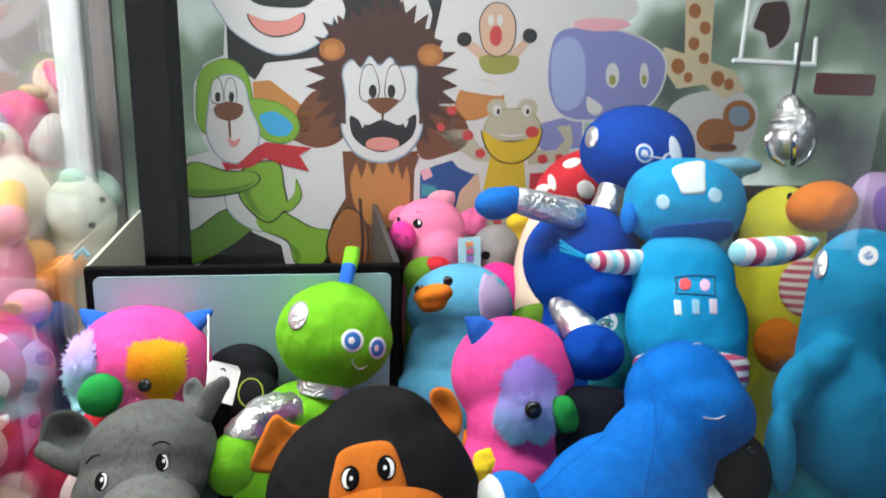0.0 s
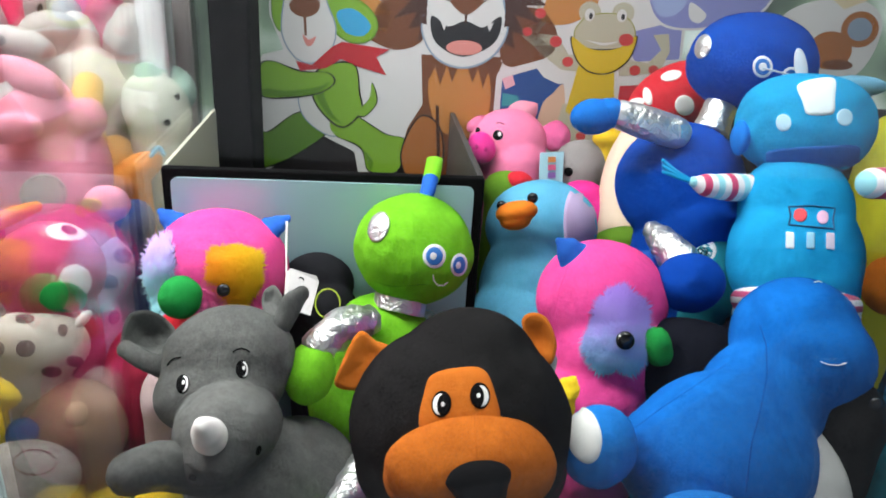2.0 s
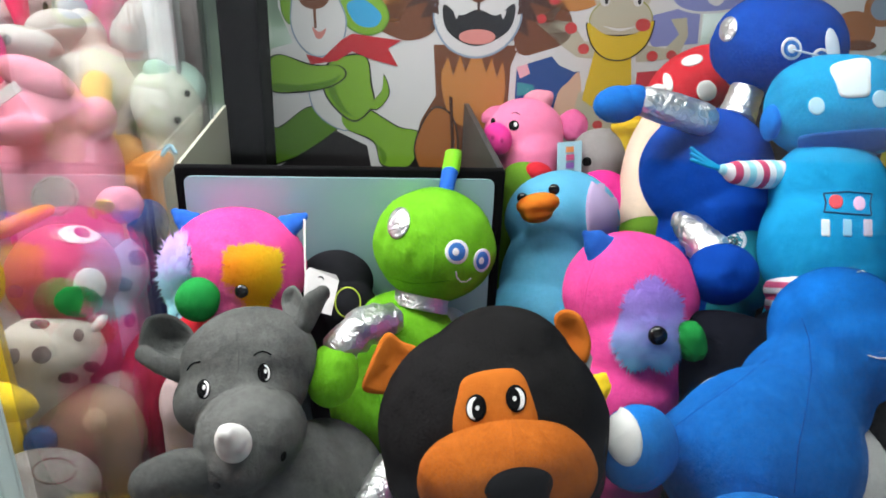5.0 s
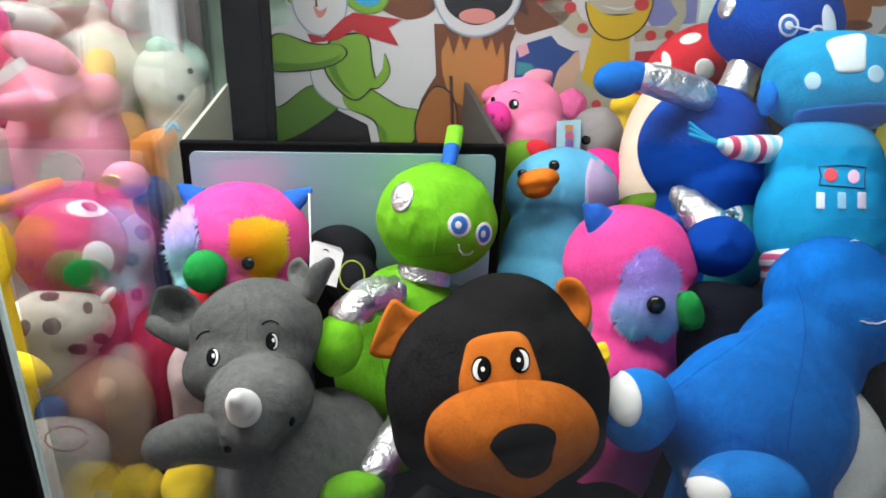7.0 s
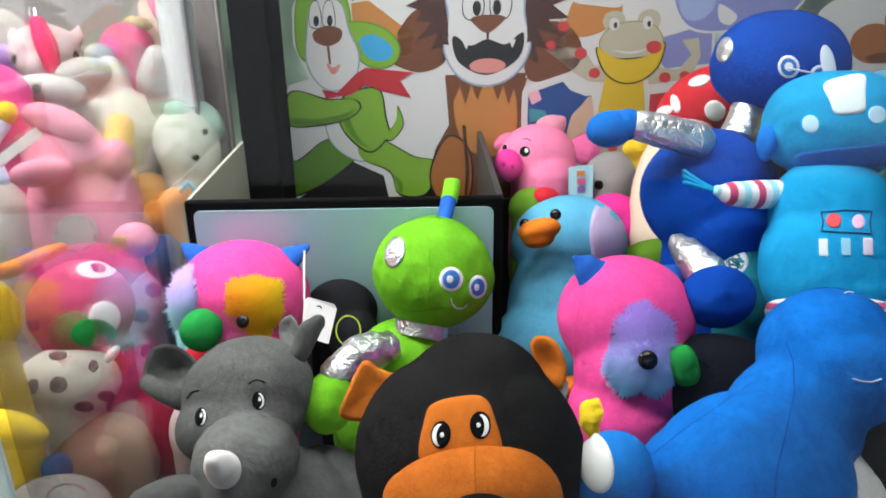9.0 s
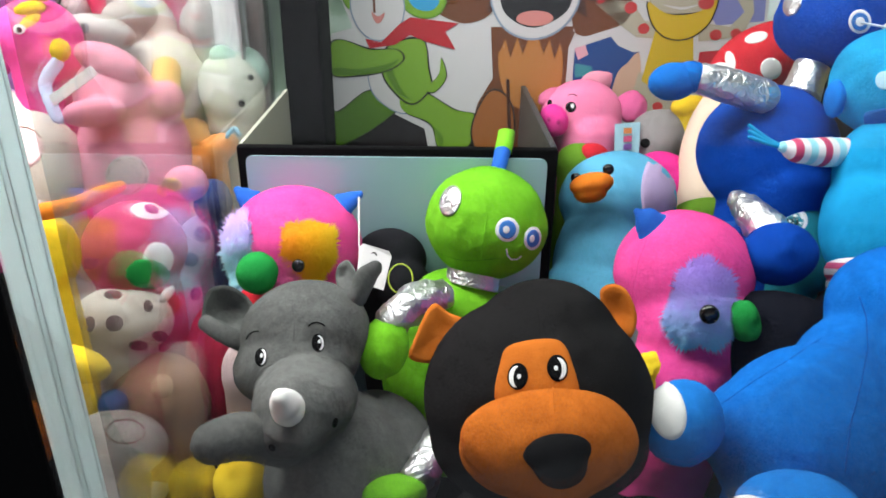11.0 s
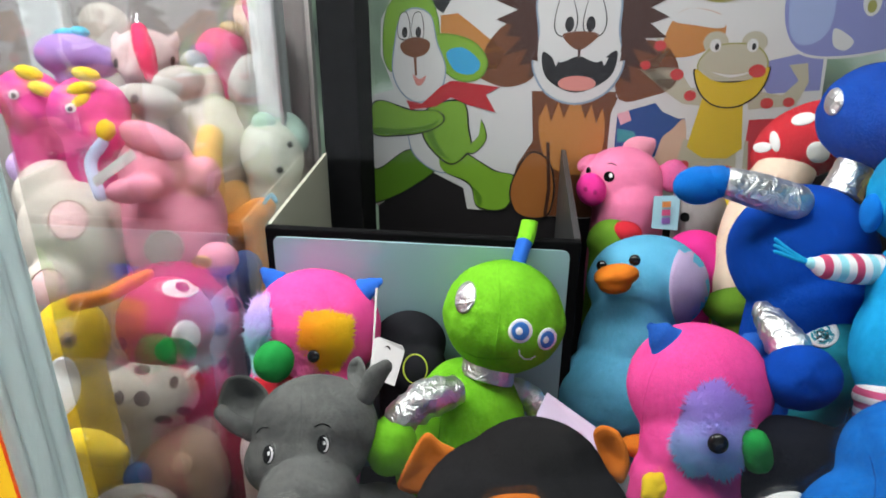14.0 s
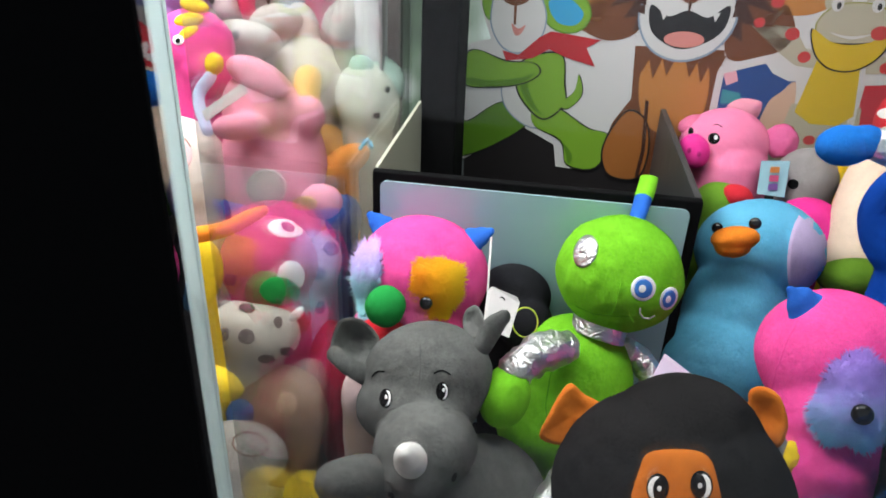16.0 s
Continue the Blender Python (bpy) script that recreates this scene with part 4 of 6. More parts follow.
def blue_alien():
    t = thing("plush_alien", base_under(M, 1250, 260, 0.84), "deep blue plush alien with silver foil arms and neck", "plush toy")
    body = stuffed("body", [ball(M, 1245, 262, 0.84, 115, 112, 90), footing(M, 1260, 330, 0.84, 90)], BLUE_DEEP, t)
    head = part("head", ball(M, 1372, 42, 0.84, 114, 88, 95, 6, lump=0.03, seg=56), BLUE_DEEP, t)
    part("neck", limb(M, [(1322, 110, 0.845, 28), (1311, 135, 0.845, 29), (1298, 168, 0.845, 33)], 28, wrinkle=0.05, caps=False), FOIL, t, "silver foil neck band")
    patch("foil_patch", head, M, 1287, 12, 14, 22, FOIL, None, 20, 0.0016, 0.001, "silver foil patch")
    for x, y, r in ((1395, 45, 18), (1446, 62, 16)):
        e = patch("eye", head, M, x, y, r, r * 1.1, STITCH_WHITE, None, 0, 0.0010)
        patch("iris", head, M, x, y, r * 0.75, r * 0.82, STITCH_BLUE, e, 0, 0.0016)
        patch("pupil", head, M, x, y, r * 0.4, r * 0.42, STITCH_WHITE, e, 0, 0.0021)
    pin = part("tag_pin", limb(M, [(1400, 47, 0.745, 2), (1440, 56, 0.74, 2), (1475, 66, 0.745, 2)], 6), plain("clear_grey_plastic", (0.45, 0.52, 0.60), 0.3), head, "thin plastic tag fastener")
    part("pin_blade", ball(M, 1467, 42, 0.742, 12, 34, 3, -8, lump=0), plain("clear_grey_plastic", (0.45, 0.52, 0.60), 0.3), pin)
    arm = part("arm", limb(M, [(1238, 168, 0.785, 29), (1190, 152, 0.775, 30), (1138, 137, 0.765, 26)], 28, wrinkle=0.05), FOIL, t, "crinkled silver foil arm")
    part("paw", stuffed_ball_pair(M, [(1092, 142, 0.765, 42, 32, 30, -5), (1120, 135, 0.765, 30, 27, 28)]), BLUE, arm)
    arm2 = part("arm", limb(M, [(1200, 345, 0.765, 17), (1225, 368, 0.745, 28), (1250, 395, 0.73, 34)], 24, wrinkle=0.22), FOIL, t, "crinkled silver foil arm")
    part("paw", ball(M, 1271, 436, 0.715, 60, 53, 50, 0, lump=0.03), BLUE_DEEP, arm2)


def stuffed_ball_pair(st, rows):
    b = ball(st, *rows[0])
    for r_ in rows[1:]:
        joined(b, ball(st, *r_))
    return b


def aqua_robot():
    t = thing("plush_robot", base_under(M, 1460, 400, 0.78), "aqua plush robot with striped arms and a dark blue mouth band", "plush toy")
    body = stuffed("body", [ball(M, 1458, 300, 0.78, 100, 100, 75), ball(M, 1456, 390, 0.775, 116, 120, 85, power=0.9), footing(M, 1470, 430, 0.78, 95)], AQUA, t)
    head = part("head", ball(M, 1473, 150, 0.785, 118, 90, 88, 4, lump=0.02, seg=56, power=0.88), AQUA, t)
    patch("crest", head, M, 1496, 94, 34, 34, plain("pale_felt", (0.70, 0.80, 0.84), 0.8), None, 0, 0.0012, 0.0005, "pale felt crest", [(1462, 78), (1490, 66), (1528, 64), (1530, 95), (1528, 124), (1505, 129), (1480, 127), (1472, 105)])
    patch("mouth_band", head, M, 1490, 206, 80, 22, plush("band_blue", (0.012, 0.12, 0.42), 0.8), None, -4, 0.0014, 0.0008, "dark blue mouth band", [(1410, 196), (1450, 189), (1500, 185), (1568, 182), (1572, 205), (1568, 228), (1500, 232), (1450, 232), (1410, 230), (1407, 212)], 40)
    for x, y in ((1438, 144), (1548, 132)):
        patch("eye", head, M, x, y, 14, 15, plain("pale_blue_thread", (0.42, 0.66, 0.80), 0.7))
    part("ear", ball(M, 1358, 174, 0.78, 16, 32, 24, 5), BLUE, head)
    DARK = plain("dark_blue_thread", (0.01, 0.06, 0.16), 0.7)
    box_pts = [(1448, 296), (1490, 293), (1531, 297), (1528, 316), (1530, 334), (1490, 331), (1449, 328), (1452, 312), (1448, 296)]
    stitch("panel_outline", body, M, box_pts, 0.0008, DARK)
    patch("button", body, M, 1469, 311, 12, 12, plain("red_felt", (0.72, 0.08, 0.10), 0.8), None, 0, 0.0012)
    patch("button", body, M, 1509, 314, 10, 12, plain("pink_felt", (0.80, 0.50, 0.70), 0.8), None, 0, 0.0012)
    for x, col in ((1451, (0.72, 0.82, 0.86)), (1488, (0.30, 0.60, 0.78)), (1523, (0.76, 0.66, 0.78))):
        patch("key", body, M, x, 355, 7, 14, plain("felt_%d" % x, col, 0.8), None, 0, 0.0012, 0, "", [(x - 7, 342), (x, 342), (x + 7, 343), (x + 7, 356), (x + 7, 370), (x, 370), (x - 7, 369), (x - 7, 356)])
    a, b_ = spot(M, 1400, 262, 0.76), spot(M, 1285, 262, 0.73)
    STRIPES = striped("striped_jersey", (0.55, 0.06, 0.15), (0.80, 0.78, 0.80), (0.30, 0.68, 0.76), b_ - a, 0.028)
    arm = part("arm", limb(M, [(1405, 264, 0.785, 23), (1345, 264, 0.778, 25), (1300, 261, 0.770, 21), (1276, 255, 0.765, 10)], 24), STRIPES, t, "striped jersey arm")
    for dy in (-14, -4, 6):
        part("fringe", limb(M, [(1275, 256, 0.765, 4), (1245, 244 + dy * 0.4, 0.763, 4), (1220, 232 + dy, 0.761, 3)], 8), AQUA, arm)
    part("arm", limb(RIGHT, [(1315, 448, 0.80, 25), (1370, 445, 0.79, 26), (1415, 438, 0.78, 21), (1440, 430, 0.775, 10)], 24), STRIPES, t, "striped jersey arm")
    SHORTS = striped("striped_shorts", (0.60, 0.08, 0.20), (0.80, 0.78, 0.80), (0.60, 0.08, 0.20), spot(M, 0, 20, 0.75) - spot(M, 0, 0, 0.75), 0.024)
    part("shorts", stuffed_ball_pair(M, [(1460, 470, 0.765, 112, 48, 86, 3), (1460, 490, 0.76, 108, 60, 86)]), SHORTS, t, "pink and white striped shorts")


def mushroom():
    t = thing("plush_mushroom", base_under(M, 1140, 250, 0.96), "red and white spotted plush mushroom with cream stem", "plush toy")
    stem = part("stem", limb(M, [(1200, 150, 0.96, 44), (1158, 230, 0.95, 50), (1146, 300, 0.94, 52), (1150, 420, 0.94, 55)]), CREAM, t, "cream stem")
    cap = part("cap", ball(M, 1222, 112, 0.97, 88, 58, 70, -32), RED, t, "red cap")
    for x, y, rx, ry in ((1222, 70, 19, 9), (1246, 122, 17, 18), (1180, 108, 8, 16), (1160, 120, 16, 8), (1290, 100, 10, 16)):
        patch("spot", cap, M, x, y, rx, ry, WHITE, None, -15, 0.0012, 0.0008, "white spot")


at_reach(0.973, grey_rhino)
at_reach(0.966, black_bear)
green_alien()
pink_parrot(True)
at_reach(0.985, pink_parrot, False)
at_reach(0.98, blue_dino)
blue_bird()
pink_pig()
at_reach(0.98, blue_alien)
at_reach(0.94, aqua_robot)
at_reach(1.055, mushroom)
FELT = plain("dark_felt", (0.012, 0.012, 0.014), 0.9)
t, b0 = blob_toy("plush_penguin", "black plush toy with a thin lime cord ring", M, [(600, 455, 0.82, 66, 58, 50), (625, 500, 0.80, 50, 50, 40)], plush("charcoal_pile", (0.012, 0.012, 0.016), 0.7), 55)
ring = [(622 + 22 * math.cos(a), 487 + 26 * math.sin(a), 0.752) for a in [i * 0.3927 for i in range(17)]]
part("ring", tube([spot(M, *p) for p in ring], [0.0008] * 17, 6, 1, False, 3), plain("lime_cord", (0.45, 0.55, 0.05), 0.6), b0, "thin lime cord ring")
blob_toy("plush_parrot", "green plush parrot with a red crown behind the blue bird", M, [(925, 285, 1.00, 42, 38, 36)], OLIVE, 36, extras=[("ball", "crown", (952, 268, 0.985, 26, 20, 24, 20), RED, "red crown")])
blob_toy("plush_heart", "rose pink plush toy wedged behind the blue bird", M, [(1062, 300, 1.02, 48, 38, 40), (1095, 315, 1.01, 30, 34, 30)], MAGENTA, 36)
blob_toy("plush_frog", "olive green plush lying between the parrot and the alien", M, [(1150, 375, 0.93, 68, 34, 46)], OLIVE, 34)
blob_toy("plush_elephant", "pale grey plush elephant with a hang tag beside the pig", M, [(1058, 236, 1.10, 50, 46, 40), (1085, 215, 1.10, 24, 26, 18)], plush("mid_grey_pile", (0.30, 0.28, 0.28), 0.9), 42, extras=[("patch", "eye", (1037, 248, 8, 8), STITCH_BLACK, "")])
blob_toy("plush_piglet", "rose pink plush piglet at the back", M, [(946, 138, 1.175, 36, 26, 24), (968, 128, 1.17, 18, 14, 14)], PINK_PALE, 26)
blob_toy("plush_chick", "yellow plush chick at the back", M, [(1112, 186, 1.08, 34, 20, 26)], YELLOW, 18)
blob_toy("plush_octopus", "teal plush octopus with a large stitched eye", M, [(1300, 400, 0.79, 52, 48, 42), (1320, 440, 0.79, 50, 60, 42)], TEAL, 45,
         extras=[("patch", "eye", (1288, 380, 26, 22), STITCH_WHITE, ""), ("patch", "iris", (1290, 382, 18, 15), TEAL, ""), ("patch", "pupil", (1290, 384, 11, 10), STITCH_BLACK, "")])
blob_toy("plush_orca", "black plush orca lying behind the blue dinosaur", M, [(1260, 580, 0.69, 125, 82, 70), (1390, 560, 0.70, 80, 70, 60)], NAVY, 80, extras=[("ball", "fin_edge", (1262, 622, 0.645, 34, 12, 16, -20), WHITE, "white edge")])
tag2 = card(M, [(985, 215, 1.075), (1028, 212, 1.075), (1026, 270, 1.065), (984, 268, 1.065)], 0, plain("pale_teal_card", (0.22, 0.40, 0.48), 0.5), "hang_tag", None, label="pale teal printed hang tag beside the pig")

for i, (col, y0) in enumerate((("tag_orange", 222), ("tag_rose", 236), ("tag_violet", 250))):
    ink_c = ((0.75, 0.30, 0.08), (0.72, 0.12, 0.28), (0.30, 0.16, 0.50))[i]
    bar = [(1000, y0), (1014, y0 - 1), (1014, y0 + 9), (1000, y0 + 10)]
    p4 = [spot(M, x, y, 1.0635) for x, y in bar]
    bm_ = bmesh.new()
    bm_.faces.new([bm_.verts.new(q) for q in p4])
    bmesh.ops.solidify(bm_, geom=bm_.faces[:], thickness=0.0006)
    part("printed_bar", bm_, plain(col, ink_c, 0.5), tag2, "", False)

# ---- printed cutouts on the rear pane ----
def on_rear(x, y, layer):
    """The place on the rear pane, layer by layer forward, of a sighting from the right-hand station."""
    eye = RIGHT.translation
    way = spot(RIGHT, x, y, 1.0) - eye
    n = Vector((-SA, CA, 0))
    k = (1.2165 - 0.0003 * layer - n.dot(eye)) / n.dot(way)
    return eye + way * k


INKS = {"white": (0.64, 0.64, 0.635), "black": (0.012, 0.012, 0.013), "mane": (0.060, 0.022, 0.014), "brown": (0.16, 0.055, 0.02), "rust": (0.36, 0.13, 0.03), "chest": (0.50, 0.21, 0.05),
        "lime": (0.20, 0.40, 0.03), "lime_dark": (0.10, 0.24, 0.015), "azure": (0.04, 0.36, 0.66), "scarf": (0.48, 0.02, 0.03), "tongue": (0.66, 0.25, 0.22), "mustard": (0.64, 0.46, 0.02),
        "toad": (0.47, 0.44, 0.33), "spot_red": (0.55, 0.05, 0.05), "violet": (0.22, 0.24, 0.52), "violet_pale": (0.32, 0.40, 0.66), "peach": (0.62, 0.42, 0.30), "pink_print": (0.78, 0.40, 0.46),
        "sand": (0.66, 0.56, 0.36), "shade_white": (0.24, 0.32, 0.42), "deep_blue": (0.015, 0.07, 0.26), "moss": (0.30, 0.30, 0.06), "teal_print": (0.04, 0.30, 0.34), "red_print": (0.55, 0.03, 0.05)}


def ink(name):
    return plain("print_" + name, tuple(0.88 * q for q in INKS[name]), 0.42, wear=0.05, scale=25)


def printed(name, pts, colour, layer, parent, smooth=True, n=None):
    """One printed area: a closed outline, in a thin layer of its own."""
    if smooth:
        n = n or max(24, 5 * len(pts))
        pts = [shape_at(pts, i / n) for i in range(n)]
    b = bmesh.new()
    hi, lo = [b.verts.new(on_rear(x, y, layer)) for x, y in pts], [b.verts.new(on_rear(x, y, max(0, layer - 0.9))) for x, y in pts]
    for tri in geometry.tessellate_polygon([[Vector((x, y, 0)) for x, y in pts]]):
        b.faces.new([hi[q] for q in tri])
    for i in range(len(pts)):
        b.faces.new((lo[i], lo[i - 1], hi[i - 1], hi[i]))
    return part(name, b, ink(colour), parent, "", False)


def disc(name, x, y, rx, ry, colour, layer, parent, turn=0):
    c, s = math.cos(radians(turn)), math.sin(radians(turn))
    return printed(name, [(x + rx * math.cos(a) * c - ry * math.sin(a) * s, y + rx * math.cos(a) * s + ry * math.sin(a) * c) for a in [i * math.pi / 14 for i in range(28)]], colour, layer, parent, False)


def outlined(name, pts, colour, layer, parent, grow=3.2, line="black"):
    """A printed area with a dark ink line round it."""
    cx, cy = sum(p[0] for p in pts) / len(pts), sum(p[1] for p in pts) / len(pts)
    wide = []
    for x, y in pts:
        d = math.hypot(x - cx, y - cy) or 1
        wide.append((x + (x - cx) / d * grow, y + (y - cy) / d * grow))
    printed(name + "_line", wide, line, layer - 0.35, parent)
    return printed(name, pts, colour, layer, parent)


def cutout(name, label):
    return thing(name, on_rear(700, 460, 0), label, "printed cutout", "printed cutouts")


backing = cutout("printed_backing", "white printed backing of the cartoon cutouts on the rear pane")
printed("backing_sheet", [(372, -30), (398, 40), (396, 98), (362, 112), (343, 150), (344, 210), (370, 268), (334, 277), (318, 306), (312, 380), (312, 466), (345, 473), (440, 408), (498, 434), (506, 470), (560, 472), (582, 440),
                          (596, 474), (700, 476), (738, 470), (738, 430), (1030, 430), (1040, -30)], "white", 1, backing, False)
printed("blue_area", [(742, 302), (800, 284), (812, 292), (836, 306), (846, 304), (846, 340), (800, 372), (744, 400)], "deep_blue", 2, backing, False)
printed("rose_area", [(742, 300), (760, 296), (766, 312), (750, 320)], "pink_print", 2.6, backing, False)
printed("teal_area", [(746, 326), (772, 330), (776, 344), (746, 348)], "teal_print", 2.6, backing, False)
printed("peach_area", [(812, 345), (828, 325), (847, 312), (848, 400), (806, 400)], "peach", 2.6, backing)
printed("white_rim", [(734, 292), (806, 270), (816, 286), (838, 298), (862, 296), (860, 306), (836, 308), (812, 298), (800, 284), (744, 302), (742, 360), (732, 360)], "white", 3.4, backing, False)
printed("red_area", [(938, 306), (1010, 296), (1020, 420), (932, 420)], "red_print", 2, backing, False)
printed("white_rim", [(924, 300), (1000, 294), (1000, 302), (934, 308), (936, 400), (926, 400)], "white", 3.4, backing, False)
printed("dark_area", [(744, 400), (806, 392), (806, 428), (744, 428)], "black", 2, backing, False)

badger = cutout("printed_badger", "flat printed cartoon badger in black and white")
printed("body", [(400, 20), (404, 108), (452, 142), (470, 112), (560, 102), (600, 60), (650, 30), (770, 60), (790, -30), (400, -30)], "black", 2, badger, False)
outlined("face", [(386, -25), (398, 36), (440, 74), (492, 96), (546, 86), (582, 56), (592, 10), (590, -25)], "white", 3, badger, 3, "shade_white")
printed("mask", [(440, -20), (452, 6), (500, 14), (545, 10), (558, -20)], "black", 4, badger)
outlined("mouth", [(440, 26), (468, 36), (500, 38), (536, 24), (530, 52), (490, 64), (456, 52)], "tongue", 4.2, badger, 3)
for i, (x, y) in enumerate(((598, 28), (735, 30), (752, 36), (718, 20))):
    printed("fur_lock", [(x, y - 50), (x + 14, y - 10), (x + 6, y + 26), (x - 8, y), (x - 10, y - 40)], "white", 3, badger, False)

lion = cutout("printed_lion", "flat printed cartoon lion with a dark brown mane")
rnd = random.Random(5)
mane = []
for i in range(64):
    a = i * 2 * math.pi / 64
    k = (1.0 if i % 2 else 0.80) * rnd.uniform(0.93, 1.07)
    mane.append((677 + 130 * k * math.cos(a), 138 + 148 * k * math.sin(a)))
printed("body", [(606, 268), (740, 268), (738, 300), (737, 470), (700, 474), (596, 474), (578, 430), (588, 390), (612, 350)], "brown", 3, lion, False)
printed("chest", [(628, 290), (700, 285), (722, 300), (724, 360), (700, 400), (650, 395), (624, 350)], "chest", 4, lion)
for i, (x, y) in enumerate(((622, 286), (640, 296), (660, 290), (694, 290), (712, 298), (730, 288))):
    printed("fringe", [(x - 13, 276), (x, y + 22), (x + 13, 276)], "brown", 4.8, lion, False)
printed("leg_line", [(634, 350), (640, 352), (646, 430), (642, 474), (636, 474), (640, 430)], "mane", 5.4, lion, False)
outlined("haunch", [(590, 400), (612, 370), (640, 385), (650, 430), (640, 474), (596, 474), (580, 440)], "rust", 4.4, lion)
printed("shoulder", [(530, 190), (560, 160), (600, 170), (610, 240), (560, 262), (500, 235), (520, 215)], "brown", 3, lion)
printed("shoulder", [(740, 200), (800, 190), (830, 230), (815, 266), (745, 280)], "brown", 3, lion)
printed("barrel", [(448, 145), (478, 142), (560, 205), (545, 235), (500, 225), (450, 195)], "chest", 3, lion, False)
printed("mane", mane, "mane", 4, lion, False)
outlined("face", [(608, 128), (624, 108), (640, 122), (655, 102), (672, 118), (690, 104), (705, 120), (735, 122), (736, 175), (746, 225), (722, 268), (676, 286), (630, 270), (606, 226), (614, 176)], "white", 5.4, lion, 3.5, "shade_white")
outlined("mouth", [(622, 206), (650, 222), (677, 214), (706, 222), (734, 204), (726, 244), (676, 268), (630, 246)], "black", 6, lion, 2)
disc("tongue", 677, 255, 30, 12, "tongue", 7, lion)
for x, y in ((642, 214), (718, 214)):
    printed("fang", [(x - 6, y), (x, y + 14), (x + 6, y)], "white", 7, lion, False)
for x in (654, 699):
    outlined("eye", [(x - 17, 160), (x - 10, 122), (x + 6, 118), (x + 17, 155), (x + 10, 178), (x - 10, 178)], "white", 6.4, lion, 2, "black")
    disc("pupil", x + 6 * (1 if x < 677 else -1), 162, 7, 12, "black", 7.2, lion)
printed("muzzle_line", [(675, 200), (680, 200), (679, 216), (676, 216)], "mane", 7.4, lion, False)
for side_ in (-1, 1):
    for dy in (0, 14, 28):
        printed("cheek_hair", [(677 + side_ * 66, 176 + dy), (677 + side_ * 88, 186 + dy), (677 + side_ * 64, 192 + dy)], "mane", 7.4, lion, False)
printed("nose", [(650, 178), (678, 173), (706, 178), (690, 196), (677, 202), (664, 196)], "brown", 7, lion)
for x, y in ((588, 88), (762, 98)):
    disc("ear", x, y, 23, 20, "rust", 5, lion)
    disc("ear_inner", x, y + 2, 14, 12, "chest", 6, lion)

dog = cutout("printed_dog", "flat printed cartoon dog in green with a red scarf")
outlined("leg", [(316, 392), (345, 408), (400, 372), (452, 396), (400, 440), (345, 466), (316, 466)], "lime_dark", 2.4, dog)
outlined("leg", [(456, 380), (492, 372), (548, 402), (584, 412), (572, 464), (524, 464), (510, 426), (462, 406)], "lime", 3.4, dog)
outlined("belly", [(404, 300), (450, 300), (460, 350), (468, 404), (440, 402), (408, 376), (398, 340)], "white", 3.2, dog, 2.5, "shade_white")
outlined("body", [(432, 300), (490, 288), (502, 335), (506, 365), (478, 392), (448, 376), (424, 342)], "lime", 3.8, dog)
outlined("tail", [(500, 368), (520, 345), (524, 318), (533, 348), (515, 372)], "lime", 3.9, dog, 2)
outlined("arm", [(330, 300), (350, 288), (400, 304), (446, 304), (458, 320), (430, 338), (380, 346), (334, 344)], "lime", 5, dog)
printed("arm_shade", [(340, 334), (380, 336), (430, 328), (452, 318), (430, 338), (380, 346), (336, 344)], "lime_dark", 5.7, dog)
printed("leg_shade", [(462, 400), (500, 420), (530, 446), (526, 464), (510, 428)], "lime_dark", 4.4, dog)
printed("body_shade", [(436, 320), (446, 350), (462, 376), (478, 388), (452, 376), (430, 344)], "lime_dark", 4.6, dog)
disc("cuff", 332, 318, 11, 28, "white", 4.2, dog, 8)
outlined("hood", [(350, 160), (360, 124), (394, 106), (428, 118), (443, 155), (442, 190), (410, 200), (372, 200), (366, 236), (351, 214)], "lime", 4.2, dog, 2.5, "lime_dark")
outlined("ear", [(440, 178), (480, 180), (512, 195), (529, 222), (518, 246), (490, 252), (462, 238), (445, 206)], "lime", 4.8, dog, 2.5, "lime_dark")
printed("ear_inner", [(460, 206), (488, 198), (518, 222), (506, 241), (476, 236)], "azure", 5.4, dog)
outlined("face", [(378, 150), (400, 134), (430, 146), (442, 190), (458, 230), (450, 268), (418, 288), (388, 276), (368, 240), (370, 190)], "white", 5.4, dog, 2.8, "shade_white")
for x in (384, 408):
    outlined("eye", [(x - 9, 178), (x - 7, 146), (x + 4, 140), (x + 10, 160), (x + 9, 182)], "white", 6.4, dog, 1.6, "black")
    disc("pupil", x + 2, 172, 5, 9, "black", 7.2, dog)
printed("nose", [(380, 190), (405, 180), (430, 188), (426, 206), (405, 214), (384, 206)], "brown", 7, dog)
printed("mouth", [(402, 242), (414, 250), (426, 244), (420, 258), (410, 260)], "tongue", 7, dog)
printed("muzzle_line", [(403, 212), (408, 212), (410, 244), (406, 244)], "brown", 7.4, dog, False)
printed("scarf", [(392, 286), (420, 292), (452, 262), (470, 252), (552, 262), (530, 275), (548, 304), (500, 292), (470, 280), (445, 296), (400, 302)], "scarf", 6, dog, False)

